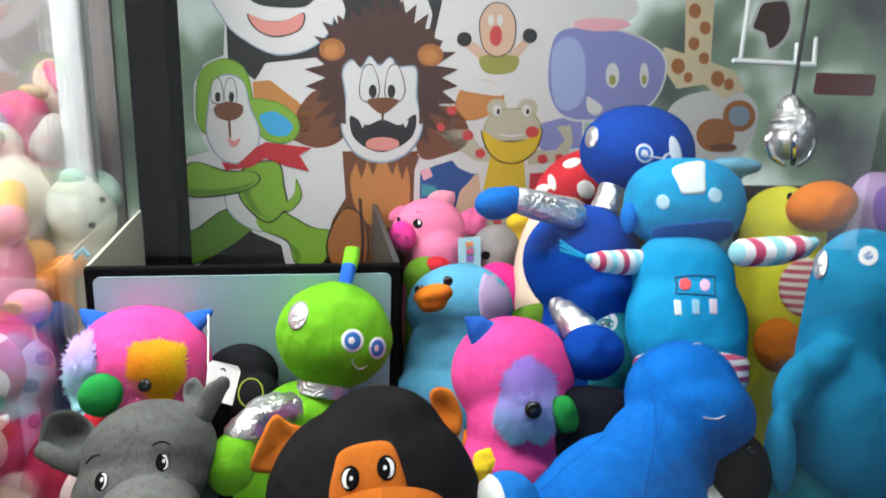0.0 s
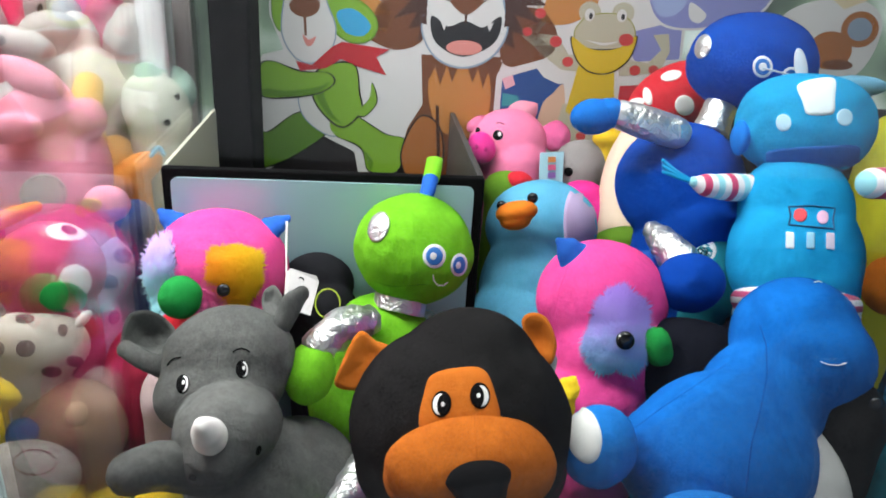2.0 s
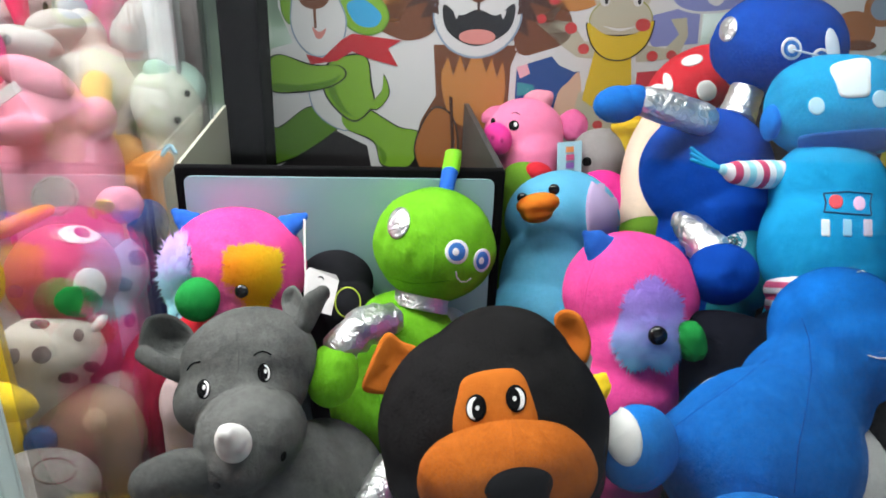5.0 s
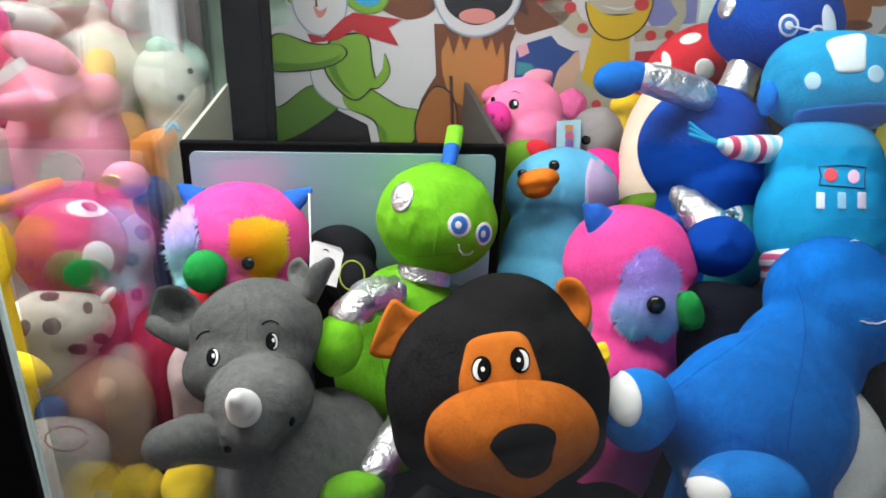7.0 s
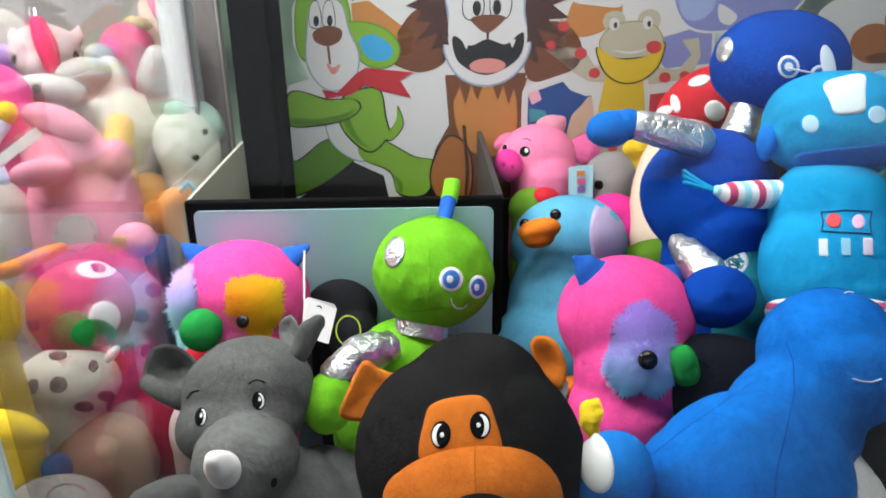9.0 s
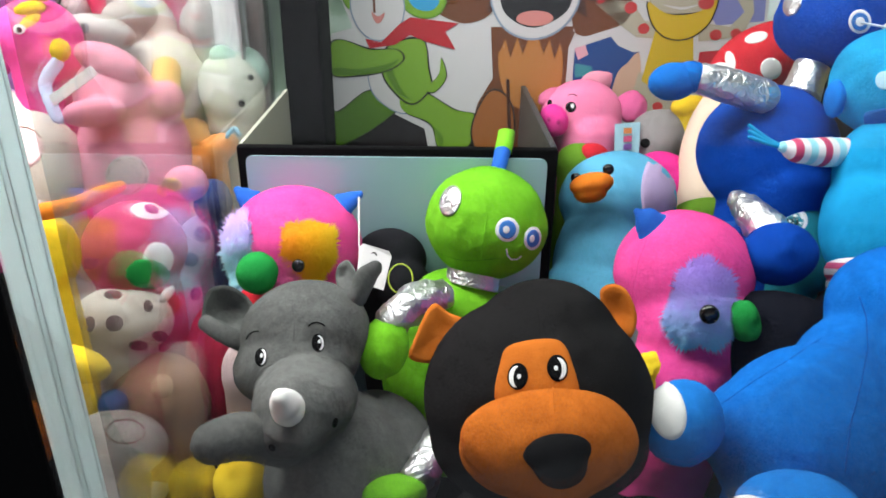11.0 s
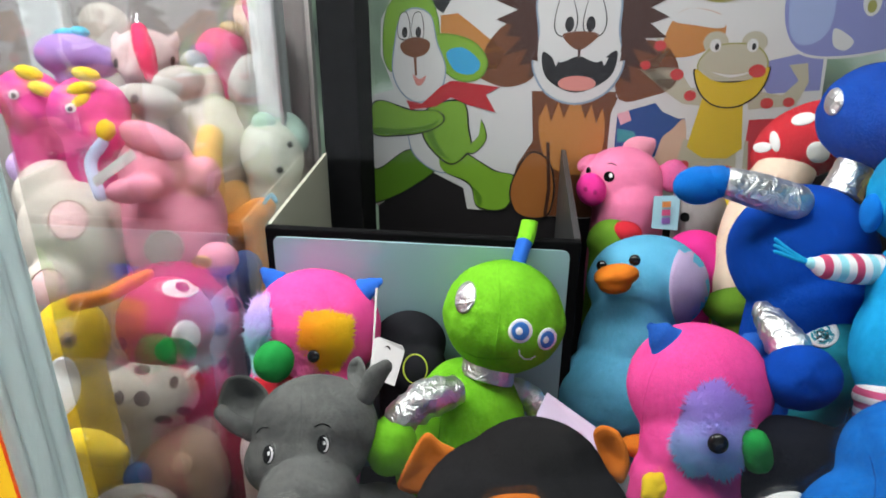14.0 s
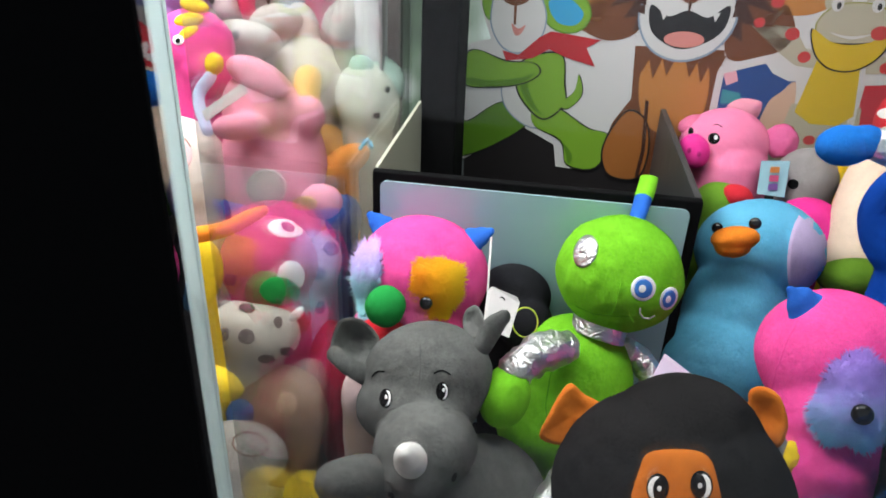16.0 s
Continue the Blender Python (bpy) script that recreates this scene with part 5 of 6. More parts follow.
toad = cutout("printed_frog", "flat printed cartoon frog with a wide yellow mouth")
printed("arm", [(795, 178), (812, 205), (798, 228), (830, 230), (850, 260), (870, 262), (872, 288), (840, 285), (815, 268), (762, 224), (792, 214)], "toad", 3, toad, False)
printed("arm", [(930, 262), (980, 270), (1000, 248), (985, 225), (1010, 222), (1014, 250), (1000, 285), (935, 292)], "toad", 3, toad, False)
for x, y, r_ in ((800, 196, 9), (780, 226, 8), (828, 240, 10), (850, 272, 9), (960, 282, 9), (990, 280, 8)):
    disc("spot", x, y, r_, r_ * 0.9, "spot_red", 4, toad)
for x in (880, 934):
    disc("eye_bump", x, 192, 18, 17, "toad", 3.6, toad)
printed("leg", [(846, 340), (940, 340), (946, 425), (830, 425)], "toad", 3, toad, False)
for x, y in ((850, 380), (880, 392), (915, 386), (934, 408), (862, 412), (898, 416)):
    disc("spot", x, y, 8, 7, "spot_red", 4, toad)
outlined("head", [(858, 226), (874, 202), (906, 194), (940, 200), (955, 224), (940, 250), (906, 258), (872, 250)], "toad", 4, toad, 2, "moss")
outlined("jaw", [(854, 232), (880, 248), (906, 252), (934, 246), (958, 228), (948, 264), (920, 286), (888, 286), (864, 266)], "mustard", 5, toad, 2.5)
printed("throat", [(868, 276), (926, 276), (932, 352), (912, 368), (876, 368), (852, 352)], "mustard", 4, toad, False)
for x in (880, 932):
    disc("eye", x, 196, 8, 10, "white", 6, toad)
    disc("pupil", x + 2, 198, 3, 5, "black", 7, toad)
disc("cheek", 942, 234, 12, 10, "spot_red", 6, toad)
printed("smile", [(878, 236), (906, 244), (932, 236), (906, 240)], "white", 6, toad)
printed("cape", [(930, 226), (1030, 200), (1030, 262), (960, 268)], "violet", 2, toad, False)
printed("cask", [(802, 206), (815, 158), (840, 140), (886, 152), (890, 186), (862, 206), (830, 214)], "chest", 3, toad)
printed("cask_head", [(815, 158), (840, 140), (886, 152), (888, 170), (850, 166)], "white", 3.9, toad)

monkey = cutout("printed_monkey", "flat printed cartoon monkey with raised arms")
printed("arms", [(816, 62), (850, 82), (860, 96), (900, 96), (940, 56), (944, 70), (910, 112), (860, 116), (822, 82)], "peach", 3, monkey, False)
disc("glove", 822, 70, 13, 13, "black", 4, monkey)
disc("glove", 938, 64, 13, 13, "black", 4, monkey)
outlined("head", [(850, 40), (862, 14), (880, 6), (900, 14), (912, 42), (906, 84), (880, 100), (856, 84)], "peach", 5, monkey, 2)
disc("mouth", 878, 64, 11, 18, "spot_red", 6, monkey)
for x in (869, 885):
    disc("eye", x, 36, 5, 10, "white", 6, monkey)
printed("shorts", [(852, 100), (914, 100), (912, 124), (884, 132), (856, 126)], "moss", 4, monkey)

eleph = cutout("printed_elephant", "flat printed cartoon elephant in violet blue")
outlined("head", [(985, 62), (1040, 50), (1110, 60), (1166, 90), (1176, 132), (1150, 184), (1090, 206), (1020, 212), (984, 192), (970, 138)], "violet", 3, eleph, 4, "white")
printed("ear", [(978, 90), (1010, 66), (1034, 96), (1034, 170), (1006, 196), (980, 176)], "violet_pale", 4, eleph)
for x, rx in ((1084, 12), (1140, 8)):
    disc("eye", x, 134, rx, 22, "white", 4, eleph)
    disc("pupil", x, 142, rx * 0.5, 9, "moss", 5, eleph)
printed("tusk", [(1040, 172), (1066, 190), (1056, 204), (1040, 196)], "white", 4, eleph)
disc("cub_head", 1065, 14, 66, 36, "white", 4, eleph)
disc("cub_scarf", 1065, 44, 50, 12, "pink_print", 5, eleph)

giraffe = cutout("printed_giraffe", "flat printed cartoon giraffe in sand with brown spots")
printed("body", [(1214, -25), (1266, -25), (1258, 110), (1300, 126), (1318, 160), (1280, 176), (1246, 150), (1198, 158), (1166, 110), (1176, 84), (1212, 96)], "sand", 2, giraffe, False)
for x, y, r_ in ((1230, 20, 11), (1248, 50, 10), (1228, 78, 10), (1246, 104, 9), (1270, 140, 12), (1200, 118, 12), (1218, 138, 8), (1290, 150, 9)):
    disc("spot", x, y, r_, r_ * 1.2, "rust", 3, giraffe)
mouse = cutout("printed_mouse", "flat printed cartoon mouse in rust brown")
printed("halo", [(1180, 210), (1215, 170), (1300, 160), (1340, 190), (1330, 250), (1290, 290), (1210, 300)], "white", 1.5, mouse)
disc("head", 1266, 240, 34, 30, "rust", 3, mouse)
disc("ear", 1308, 206, 29, 28, "rust", 3, mouse)
disc("ear_inner", 1308, 206, 19, 18, "shade_white", 4, mouse)
disc("jaw", 1280, 262, 24, 8, "brown", 4, mouse)
paw = cutout("printed_paw", "brown paw-shaped sticker with a pale edge")
outlined("paw_shape", [(1340, 30), (1350, 8), (1372, 4), (1392, 6), (1398, 40), (1386, 70), (1362, 86), (1354, 60), (1334, 50)], "mane", 3, paw, 6, "white")

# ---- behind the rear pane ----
# A board of noise blotches; its emission stands in for the hall's light.
m, n, l, p = shader("far_hall_glow")
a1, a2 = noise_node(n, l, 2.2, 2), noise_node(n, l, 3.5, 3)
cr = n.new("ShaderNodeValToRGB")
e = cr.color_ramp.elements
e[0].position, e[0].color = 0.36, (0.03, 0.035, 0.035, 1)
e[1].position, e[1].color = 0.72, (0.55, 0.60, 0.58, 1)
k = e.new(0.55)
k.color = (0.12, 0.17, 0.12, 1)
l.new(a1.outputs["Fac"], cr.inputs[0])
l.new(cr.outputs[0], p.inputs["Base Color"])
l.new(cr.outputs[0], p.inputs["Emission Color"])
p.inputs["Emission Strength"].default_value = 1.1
solid("backdrop", box(turned_to(0.6, 3.2, 1.5), 5.6, 0.02, 3.0), m, "self-lit board with noise blotches for the bright hall beyond", "backdrop")

# ---- the neighbouring machine ----
cab = thing("neighbour_claw_machine", uv(-0.75, 0.8, 0), "white-framed neighbouring claw machine heaped with pale plush toys", "claw machine")
beam("cabinet_base", cab, -1.25, -0.305, 0.25, 1.40, 0.0, DECK - 0.02, WHITE_METAL, 0.008)
beam("roof_panel", cab, -1.25, -0.305, 0.25, 1.40, ROOF, ROOF + 0.1, WHITE_METAL, 0.008)
post = beam("corner_post", cab, -0.345, -0.305, 1.085, 1.125, DECK - 0.02, ROOF, WHITE_METAL, 0.004, "white corner post")
beam("post_edge", post, -0.305, -0.300, 1.070, 1.085, DECK - 0.02, ROOF, plain("pale_alloy", (0.55, 0.56, 0.58), 0.3, 0.6), 0.001)
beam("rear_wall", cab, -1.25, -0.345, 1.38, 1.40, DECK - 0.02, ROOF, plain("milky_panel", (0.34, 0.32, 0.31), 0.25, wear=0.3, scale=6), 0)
beam("rear_post", cab, -0.872, -0.792, 1.345, 1.378, DECK - 0.02, ROOF, WHITE_METAL, 0.004)
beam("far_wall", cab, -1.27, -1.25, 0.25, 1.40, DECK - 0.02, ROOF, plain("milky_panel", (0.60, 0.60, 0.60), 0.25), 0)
L = LEFT


def pile_toy(name, label, balls, mat, extras=(), foot=None):
    return blob_toy(name, label, L, balls, mat, foot or min(balls[0][3], balls[0][4]) * 0.8, "plush toy", "", extras)


t, eb = pile_toy("plush_elephant", "pale pink plush elephant with a stitched navel and gold bow", [(272, 345, 0.86, 100, 120, 70), (235, 240, 0.83, 72, 70, 60), (325, 252, 0.83, 33, 38, 30), (195, 283, 0.785, 58, 26, 30, -8), (360, 408, 0.80, 40, 34, 34)], PINK_PALE,
                 [("patch", "navel", (258, 390, 38, 34), OFFWHITE, "cream navel patch"), ("ball", "ear", (222, 188, 0.80, 66, 30, 26, 22), PINK_PALE, ""), ("patch", "bow", (330, 414, 20, 12), plain("gold_lame", (0.80, 0.55, 0.12), 0.3, 0.9), "gold bow")])
ringp = [(258 + 34 * math.cos(a), 390 + 30 * math.sin(a)) for a in [i * 0.3927 for i in range(17)]]
for i in range(0, 16, 2):
    stitch("navel_stitch", eb, L, ringp[i:i + 2], 0.0007, plain("brown_thread", (0.25, 0.14, 0.10), 0.7), None, 0.0016)
card(L, [(112, 262, 0.748), (184, 204, 0.748), (197, 220, 0.748), (122, 280, 0.748)], 0, CARD, "hang_tag", eb, label="white card hang tag")
part("tag_loop", limb(L, [(128, 195, 0.78, 12), (108, 235, 0.775, 12), (130, 295, 0.775, 12)], 12, 0.3), plush("pale_blue_ribbon", (0.55, 0.62, 0.85), 0.5), eb, "pale blue ribbon loop")
t, db = pile_toy("plush_duck", "yellow plush duck with an orange scarf and white chest", [(92, 565, 0.67, 72, 78, 50), (62, 690, 0.67, 70, 95, 52), (150, 768, 0.64, 70, 34, 30, 14)], YELLOW,
                 [("patch", "chest", (80, 655, 34, 55), WHITE, "white chest"), ("patch", "eye", (87, 570, 15, 15), plain("tan_thread", (0.35, 0.20, 0.08), 0.7), ""), ("limb", "scarf", [(95, 500, 0.63, 16), (150, 485, 0.64, 15), (195, 460, 0.66, 14), (232, 440, 0.68, 10)], ORANGE_BRIGHT, "orange scarf")], 50)
patch("pupil", db, L, 88, 571, 8, 8, STITCH_BLACK, None, 0, 0.0018)
pile_toy("plush_cow", "white plush cow with brown spots", [(250, 660, 0.765, 88, 62, 55), (170, 655, 0.775, 38, 34, 34)], OFFWHITE,
         [("patch", "spot", (232, 672, 15, 14), plush("cow_brown", (0.10, 0.05, 0.05), 0.8), "brown spot"), ("patch", "spot", (275, 708, 16, 8), plush("cow_brown", (0.1, 0.05, 0.05)), "brown spot"), ("patch", "spot", (190, 672, 9, 13), plush("cow_brown", (0.1, 0.05, 0.05)), "brown spot"), ("patch", "spot", (230, 620, 15, 9), plush("cow_brown", (0.1, 0.05, 0.05)), "brown spot"), ("patch", "spot", (312, 690, 14, 8), plush("cow_brown", (0.1, 0.05, 0.05)), "brown spot"), ("patch", "spot", (290, 640, 8, 11), plush("cow_brown", (0.1, 0.05, 0.05)), "brown spot"), ("ball", "horn", (322, 622, 0.735, 9, 18, 9, 40), WHITE, "white horn")])
pile_toy("plush_monkey", "tan plush monkey with a pale tan ear", [(318, 800, 0.775, 88, 86, 60)], TAN, [("ball", "ear", (314, 790, 0.712, 19, 22, 10), plush("pale_tan_pile", (0.66, 0.44, 0.30), 0.9, patchy=0.8), "pale tan ear")])
_, rb = pile_toy("plush_rabbit", "white plush rabbit with pink paw pads", [(85, 370, 0.84, 105, 100, 70, 30), (40, 300, 0.86, 70, 70, 60), (50, 470, 0.80, 60, 50, 50)], OFFWHITE,
         [("patch", "paw_pad", (72, 345, 38, 38), plush("blush_pile", (0.80, 0.55, 0.56), 0.8, patchy=0.85), "blush pad"), ("patch", "paw_pad", (42, 472, 34, 34), plush("blush_pile", (0.8, 0.55, 0.56)), "blush pad")])
for x, y, r_ in ((72, 345, 38), (42, 472, 34)):
    stitch("pad_stitch", rb, L, [(x + r_ * math.cos(a), y + r_ * math.sin(a)) for a in [2.6 + i * 0.4 for i in range(9)]], 0.0009, plain("brown_thread", (0.25, 0.14, 0.10), 0.7), None, 0.0014)
A = ASIDE


def aside_toy(name, label, balls, mat, extras=()):
    return blob_toy(name, label, A, balls, mat, min(balls[0][3], balls[0][4]) * 0.8, "plush toy", "", extras)


def pink_fish(x, y, d, r, bows):
    """A hot pink stuffed fish with yellow fins and stitched white eye."""
    t, body = aside_toy("plush_fish", "hot pink plush fish with yellow bow fins", [(x, y, d, r, r * 0.88, 55), (x + r * 0.35, y + r * 0.5, d, r * 0.7, r * 0.7, 50)], PINK,
                        [("ball", "fin", (x + a, y + c, d - 0.035, 25, 12, 9, e), YELLOW, "yellow fin") for a, c, e in bows])
    e = patch("eye", body, A, x - r * 0.45, y - r * 0.12, 9, 8, STITCH_WHITE, None, 0, 0.0012)
    patch("pupil", body, A, x - r * 0.45, y - r * 0.10, 4, 4, STITCH_BLACK, e, 0, 0.0022)
    return body


pink_fish(104, 172, 0.96, 54, [(0, -44, 14), (22, -17, 18)])
fb = pink_fish(206, 192, 0.93, 68, [(-6, -66, 10), (-14, -42, -12), (-18, -16, -40)])
part("paw", ball(A, 234, 218, 0.87, 15, 18, 12), YELLOW, fb, "yellow paw")
pile_toy("plush_cat", "hot pink plush cat with a yellow bow", [(5, 150, 0.98, 60, 48, 55)], PINK, [("ball", "bow", (-20, 108, 0.95, 22, 13, 10, 30), YELLOW, "yellow bow")])
aside_toy("plush_bear", "lilac plush bear with a cyan bow on top", [(172, 108, 1.13, 58, 36, 45), (225, 118, 1.14, 30, 28, 26)], plush("bright_lilac_pile", (0.46, 0.28, 0.66), 0.9, patchy=0.8),
          [("ball", "bow", (162, 71, 1.12, 18, 9, 10, -6), plush("cyan_pile", (0.08, 0.50, 0.68), 0.8), "cyan bow"), ("ball", "bow", (188, 67, 1.12, 16, 9, 10, 6), plush("cyan_pile", (0.08, 0.50, 0.68), 0.8), "cyan bow")])
_, ub = aside_toy("plush_unicorn", "white plush unicorn with a rose mane and silver horn", [(298, 106, 1.12, 56, 46, 45), (290, 130, 1.11, 34, 26, 34)], plush("blush_white_pile", (0.66, 0.52, 0.52), 0.9, patchy=0.85),
                  [("limb", "mane", [(287, 60, 1.085, 13), (298, 95, 1.068, 17), (310, 138, 1.075, 12)], plush("rose_red_pile", (0.80, 0.04, 0.14), 0.9, patchy=0.8), "rose mane"), ("limb", "horn", [(287, 64, 1.10, 7), (285, 50, 1.10, 5), (283, 32, 1.10, 1.5)], CHROME, "silver horn")])
for x, y, dx in ((252, 82, -10), (346, 80, 10)):
    part("ear", limb(A, [(x - dx, y + 14, 1.11, 14), (x, y, 1.11, 12), (x + dx * 0.4, y - 14, 1.11, 4)], 14, 0.5), plush("blush_white_pile", (0.66, 0.52, 0.52), 0.9, patchy=0.85), ub)
patch("eye", ub, A, 250, 118, 4, 8, STITCH_BLACK)
patch("eye", ub, A, 344, 112, 4, 8, STITCH_BLACK)
aside_toy("plush_pig", "rose plush pig with a yellow cap in the heap", [(428, 98, 1.16, 44, 42, 40)], plush("rose_pile", (0.86, 0.12, 0.30), 0.9, patchy=0.8), [("ball", "cap", (446, 56, 1.15, 22, 11, 14, 10), plush("straw_pile", (0.80, 0.62, 0.34), 0.9, patchy=0.8), "straw yellow cap")])
aside_toy("plush_fish", "pink and white plush fish at the back", [(482, 40, 1.19, 34, 46, 30, -20)], CREAM, [("ball", "stripe", (480, 30, 1.165, 14, 34, 20, -25), plush("rose_pile", (0.86, 0.12, 0.30), 0.9, patchy=0.8), "rose stripe")])
_, gb = aside_toy("plush_seal", "pale grey plush seal", [(306, 176, 1.02, 58, 28, 40, 8)], GREY_PALE, [("ball", "ear", (263, 164, 1.00, 12, 13, 10), GREY_PALE, "")])
patch("ear_lining", gb, A, 282, 172, 7, 8, plush("slate_lining", (0.12, 0.12, 0.14), 0.8))
aside_toy("plush_seal", "pale grey plush seal", [(356, 148, 1.06, 46, 30, 36, -10), (382, 112, 1.10, 24, 20, 24)], GREY_PALE)
aside_toy("plush_mole", "pale grey plush mole in the heap", [(468, 140, 1.05, 24, 46, 26, 10)], GREY_PALE)
pile_toy("plush_goose", "offwhite plush goose with a tall neck", [(340, 175, 0.99, 72, 70, 50, 30), (318, 95, 0.99, 34, 56, 32, -12), (285, 150, 0.98, 34, 44, 28)], OFFWHITE, [("limb", "wing", [(332, 180, 0.93, 24), (330, 225, 0.92, 26), (345, 280, 0.92, 20)], plush("apricot_pile", (0.85, 0.50, 0.18), 0.9, patchy=0.85), "apricot scarf")])
pile_toy("plush_dove", "pale grey plush dove in the heap", [(392, 75, 1.07, 36, 55, 34)], GREY_PALE)
pile_toy("plush_cat", "mint and cream plush cat with stitched eyes", [(450, 212, 0.98, 58, 74, 50, -18)], plush("pale_mint_pile", (0.58, 0.62, 0.54), 0.9, patchy=0.85),
         [("ball", "ear", (432, 150, 0.96, 24, 20, 14, 20), MINT, "mint ear"), ("ball", "hood", (478, 170, 0.99, 36, 44, 30, -35), MINT, "mint hood"), ("patch", "eye", (482, 190, 5, 6), STITCH_BLACK, ""), ("patch", "eye", (466, 238, 6, 6), STITCH_BLACK, "")])
pile_toy("plush_carrot", "orange plush carrot with a blue tie", [(420, 322, 0.96, 46, 26, 26, -30), (395, 345, 0.96, 32, 28, 26)], plush("carrot_pile", (0.88, 0.34, 0.07), 0.9, patchy=0.8), [("limb", "tie", [(440, 300, 0.94, 4), (452, 285, 0.94, 4), (462, 296, 0.94, 4)], SKY, "blue tie")])
pile_toy("plush_mouse", "pale pink plush mouse at the back of the heap", [(420, 10, 1.20, 44, 60, 40)], PINK_PALE)
pile_toy("plush_mouse", "pale plush mouse at the back of the heap", [(130, -30, 1.24, 60, 50, 40)], OFFWHITE)
pile_toy("plush_whale", "navy plush whale under the pink elephant", [(412, 432, 0.86, 34, 44, 34)], plush("slate_navy", (0.05, 0.08, 0.24)))
pile_toy("plush_fox", "apricot plush fox under the white goose", [(372, 300, 1.00, 50, 46, 36)], plush("apricot_pile", (0.85, 0.50, 0.18), 0.9, patchy=0.85))
pile_toy("plush_lamb", "cream plush lamb deep in the heap", [(330, 420, 0.97, 66, 60, 40), (300, 380, 0.97, 30, 30, 26)], CREAM)
_, gi = pile_toy("plush_giraffe", "pale lilac plush giraffe with dark purple spots behind the glass", [(378, 520, 0.86, 36, 66, 32, 10), (362, 630, 0.85, 34, 84, 32, -4)], plush("pale_lilac_pile", (0.44, 0.34, 0.50), 0.9, patchy=0.8))
for x, y, rx, ry in ((392, 492, 14, 13), (372, 538, 13, 12), (350, 590, 10, 8), (380, 600, 9, 12), (358, 660, 12, 9)):
    patch("spot", gi, L, x, y, rx, ry, plush("dark_purple_pile", (0.10, 0.05, 0.20), 0.8), None, 20, 0.0012, 0.0006, "dark purple spot")
pile_toy("plush_hippo", "lilac plush hippo in the heap", [(20, 245, 0.98, 70, 46, 40)], LILAC)
pile_toy("plush_fish", "blue plush fish at the foot of the heap", [(232, 815, 0.735, 26, 28, 24)], plush("faded_blue", (0.08, 0.17, 0.42)))
_, wb = pile_toy("plush_ball", "pale grey plush ball with a stitched ring", [(235, 890, 0.72, 92, 62, 50)], GREY_PALE)
stitch("ring_stitch", wb, L, [(250 + 34 * math.cos(i * 0.5), 872 + 22 * math.sin(i * 0.5)) for i in range(13)], 0.0009, plain("brown_thread", (0.25, 0.14, 0.10), 0.7), None, 0.001)
pile_toy("plush_dog", "red plush dog behind the tan monkey", [(405, 720, 0.83, 40, 100, 40)], RED)
pile_toy("plush_bird", "rose plush bird under the elephant", [(160, 420, 0.90, 70, 60, 45)], MAGENTA)

# ---- the far end and the gaps of the main heap ----
R = RIGHT
t, cb = blob_toy("plush_duckling", "yellow-green plush duckling with striped chest and orange beak", R, [(1385, 400, 0.99, 72, 70, 60), (1405, 540, 0.97, 80, 110, 60)], YELLOW_GREEN, 70, extras=[
    ("ball", "beak", (1454, 366, 0.93, 60, 44, 44, -12), ORANGE_BRIGHT, "orange beak"), ("ball", "foot", (1378, 612, 0.92, 42, 48, 36), ORANGE_BRIGHT, "orange foot")])
cs = striped("striped_bib", (0.55, 0.10, 0.14), (0.80, 0.72, 0.62), (0.55, 0.10, 0.14), (0, 0.2, 1), 0.022)
patch("bib", cb, R, 1428, 510, 50, 52, cs, None, 10, 0.0015, 0.001, "striped bib")
patch("eye", cb, R, 1398, 350, 6, 7, STITCH_BLACK)
t, ob = blob_toy("plush_sea_creature", "aqua plush sea creature with a silver eye patch", R, [(1530, 502, 0.66, 92, 98, 60), (1512, 745, 0.65, 122, 145, 66), (1450, 640, 0.64, 55, 34, 36, -30), (1404, 690, 0.63, 34, 66, 30, 18), (1380, 800, 0.615, 28, 78, 26)], plush("sea_blue_pile", (0.01, 0.29, 0.58), 1.0, (0.02, 0.38, 0.68)), 90, extras=[
    ("patch", "eye", (1536, 455, 17, 17), STITCH_WHITE, ""), ("patch", "pupil", (1536, 455, 8, 8), STITCH_BLUE, "")])
patch("foil_patch", ob, R, 1454, 470, 12, 26, FOIL, None, 10, 0.0016, 0.001, "silver foil patch")
blob_toy("plush_cat", "lilac plush cat at the far end", R, [(1552, 362, 0.96, 46, 58, 42)], LILAC, 42, extras=[("patch", "side_panel", (1566, 372, 22, 40), PURPLE, "purple side panel")])
blob_toy("plush_whale", "pale blue plush whale lying behind the aqua robot", R, [(1296, 296, 1.06, 52, 17, 30)], plush("powder_blue_pile", (0.16, 0.42, 0.60), 0.9, patchy=0.8), 16)
blob_toy("plush_gorilla", "black plush gorilla with glossy bead eyes", R, [(1300, 835, 0.62, 62, 74, 50)], BLACK, 55, extras=[("ball", "eye", (1330, 800, 0.57, 10, 10, 6), BEAD, "")])
blob_toy("plush_turtle", "teal plush turtle at the bottom of the heap", R, [(1400, 870, 0.66, 80, 60, 50)], TEAL, 55)
blob_toy("plush_lemon", "yellow plush ball beside the rhino", M, [(335, 860, 0.70, 52, 48, 40)], YELLOW, 44)
blob_toy("plush_lemon", "yellow plush ball beside the glass", M, [(245, 865, 0.74, 46, 46, 40)], YELLOW, 40)
blob_toy("plush_fox", "dark red plush fox wedged beside the glass", M, [(285, 640, 0.775, 36, 100, 40)], plush("wine_red_pile", (0.38, 0.02, 0.06), 0.9), 34)
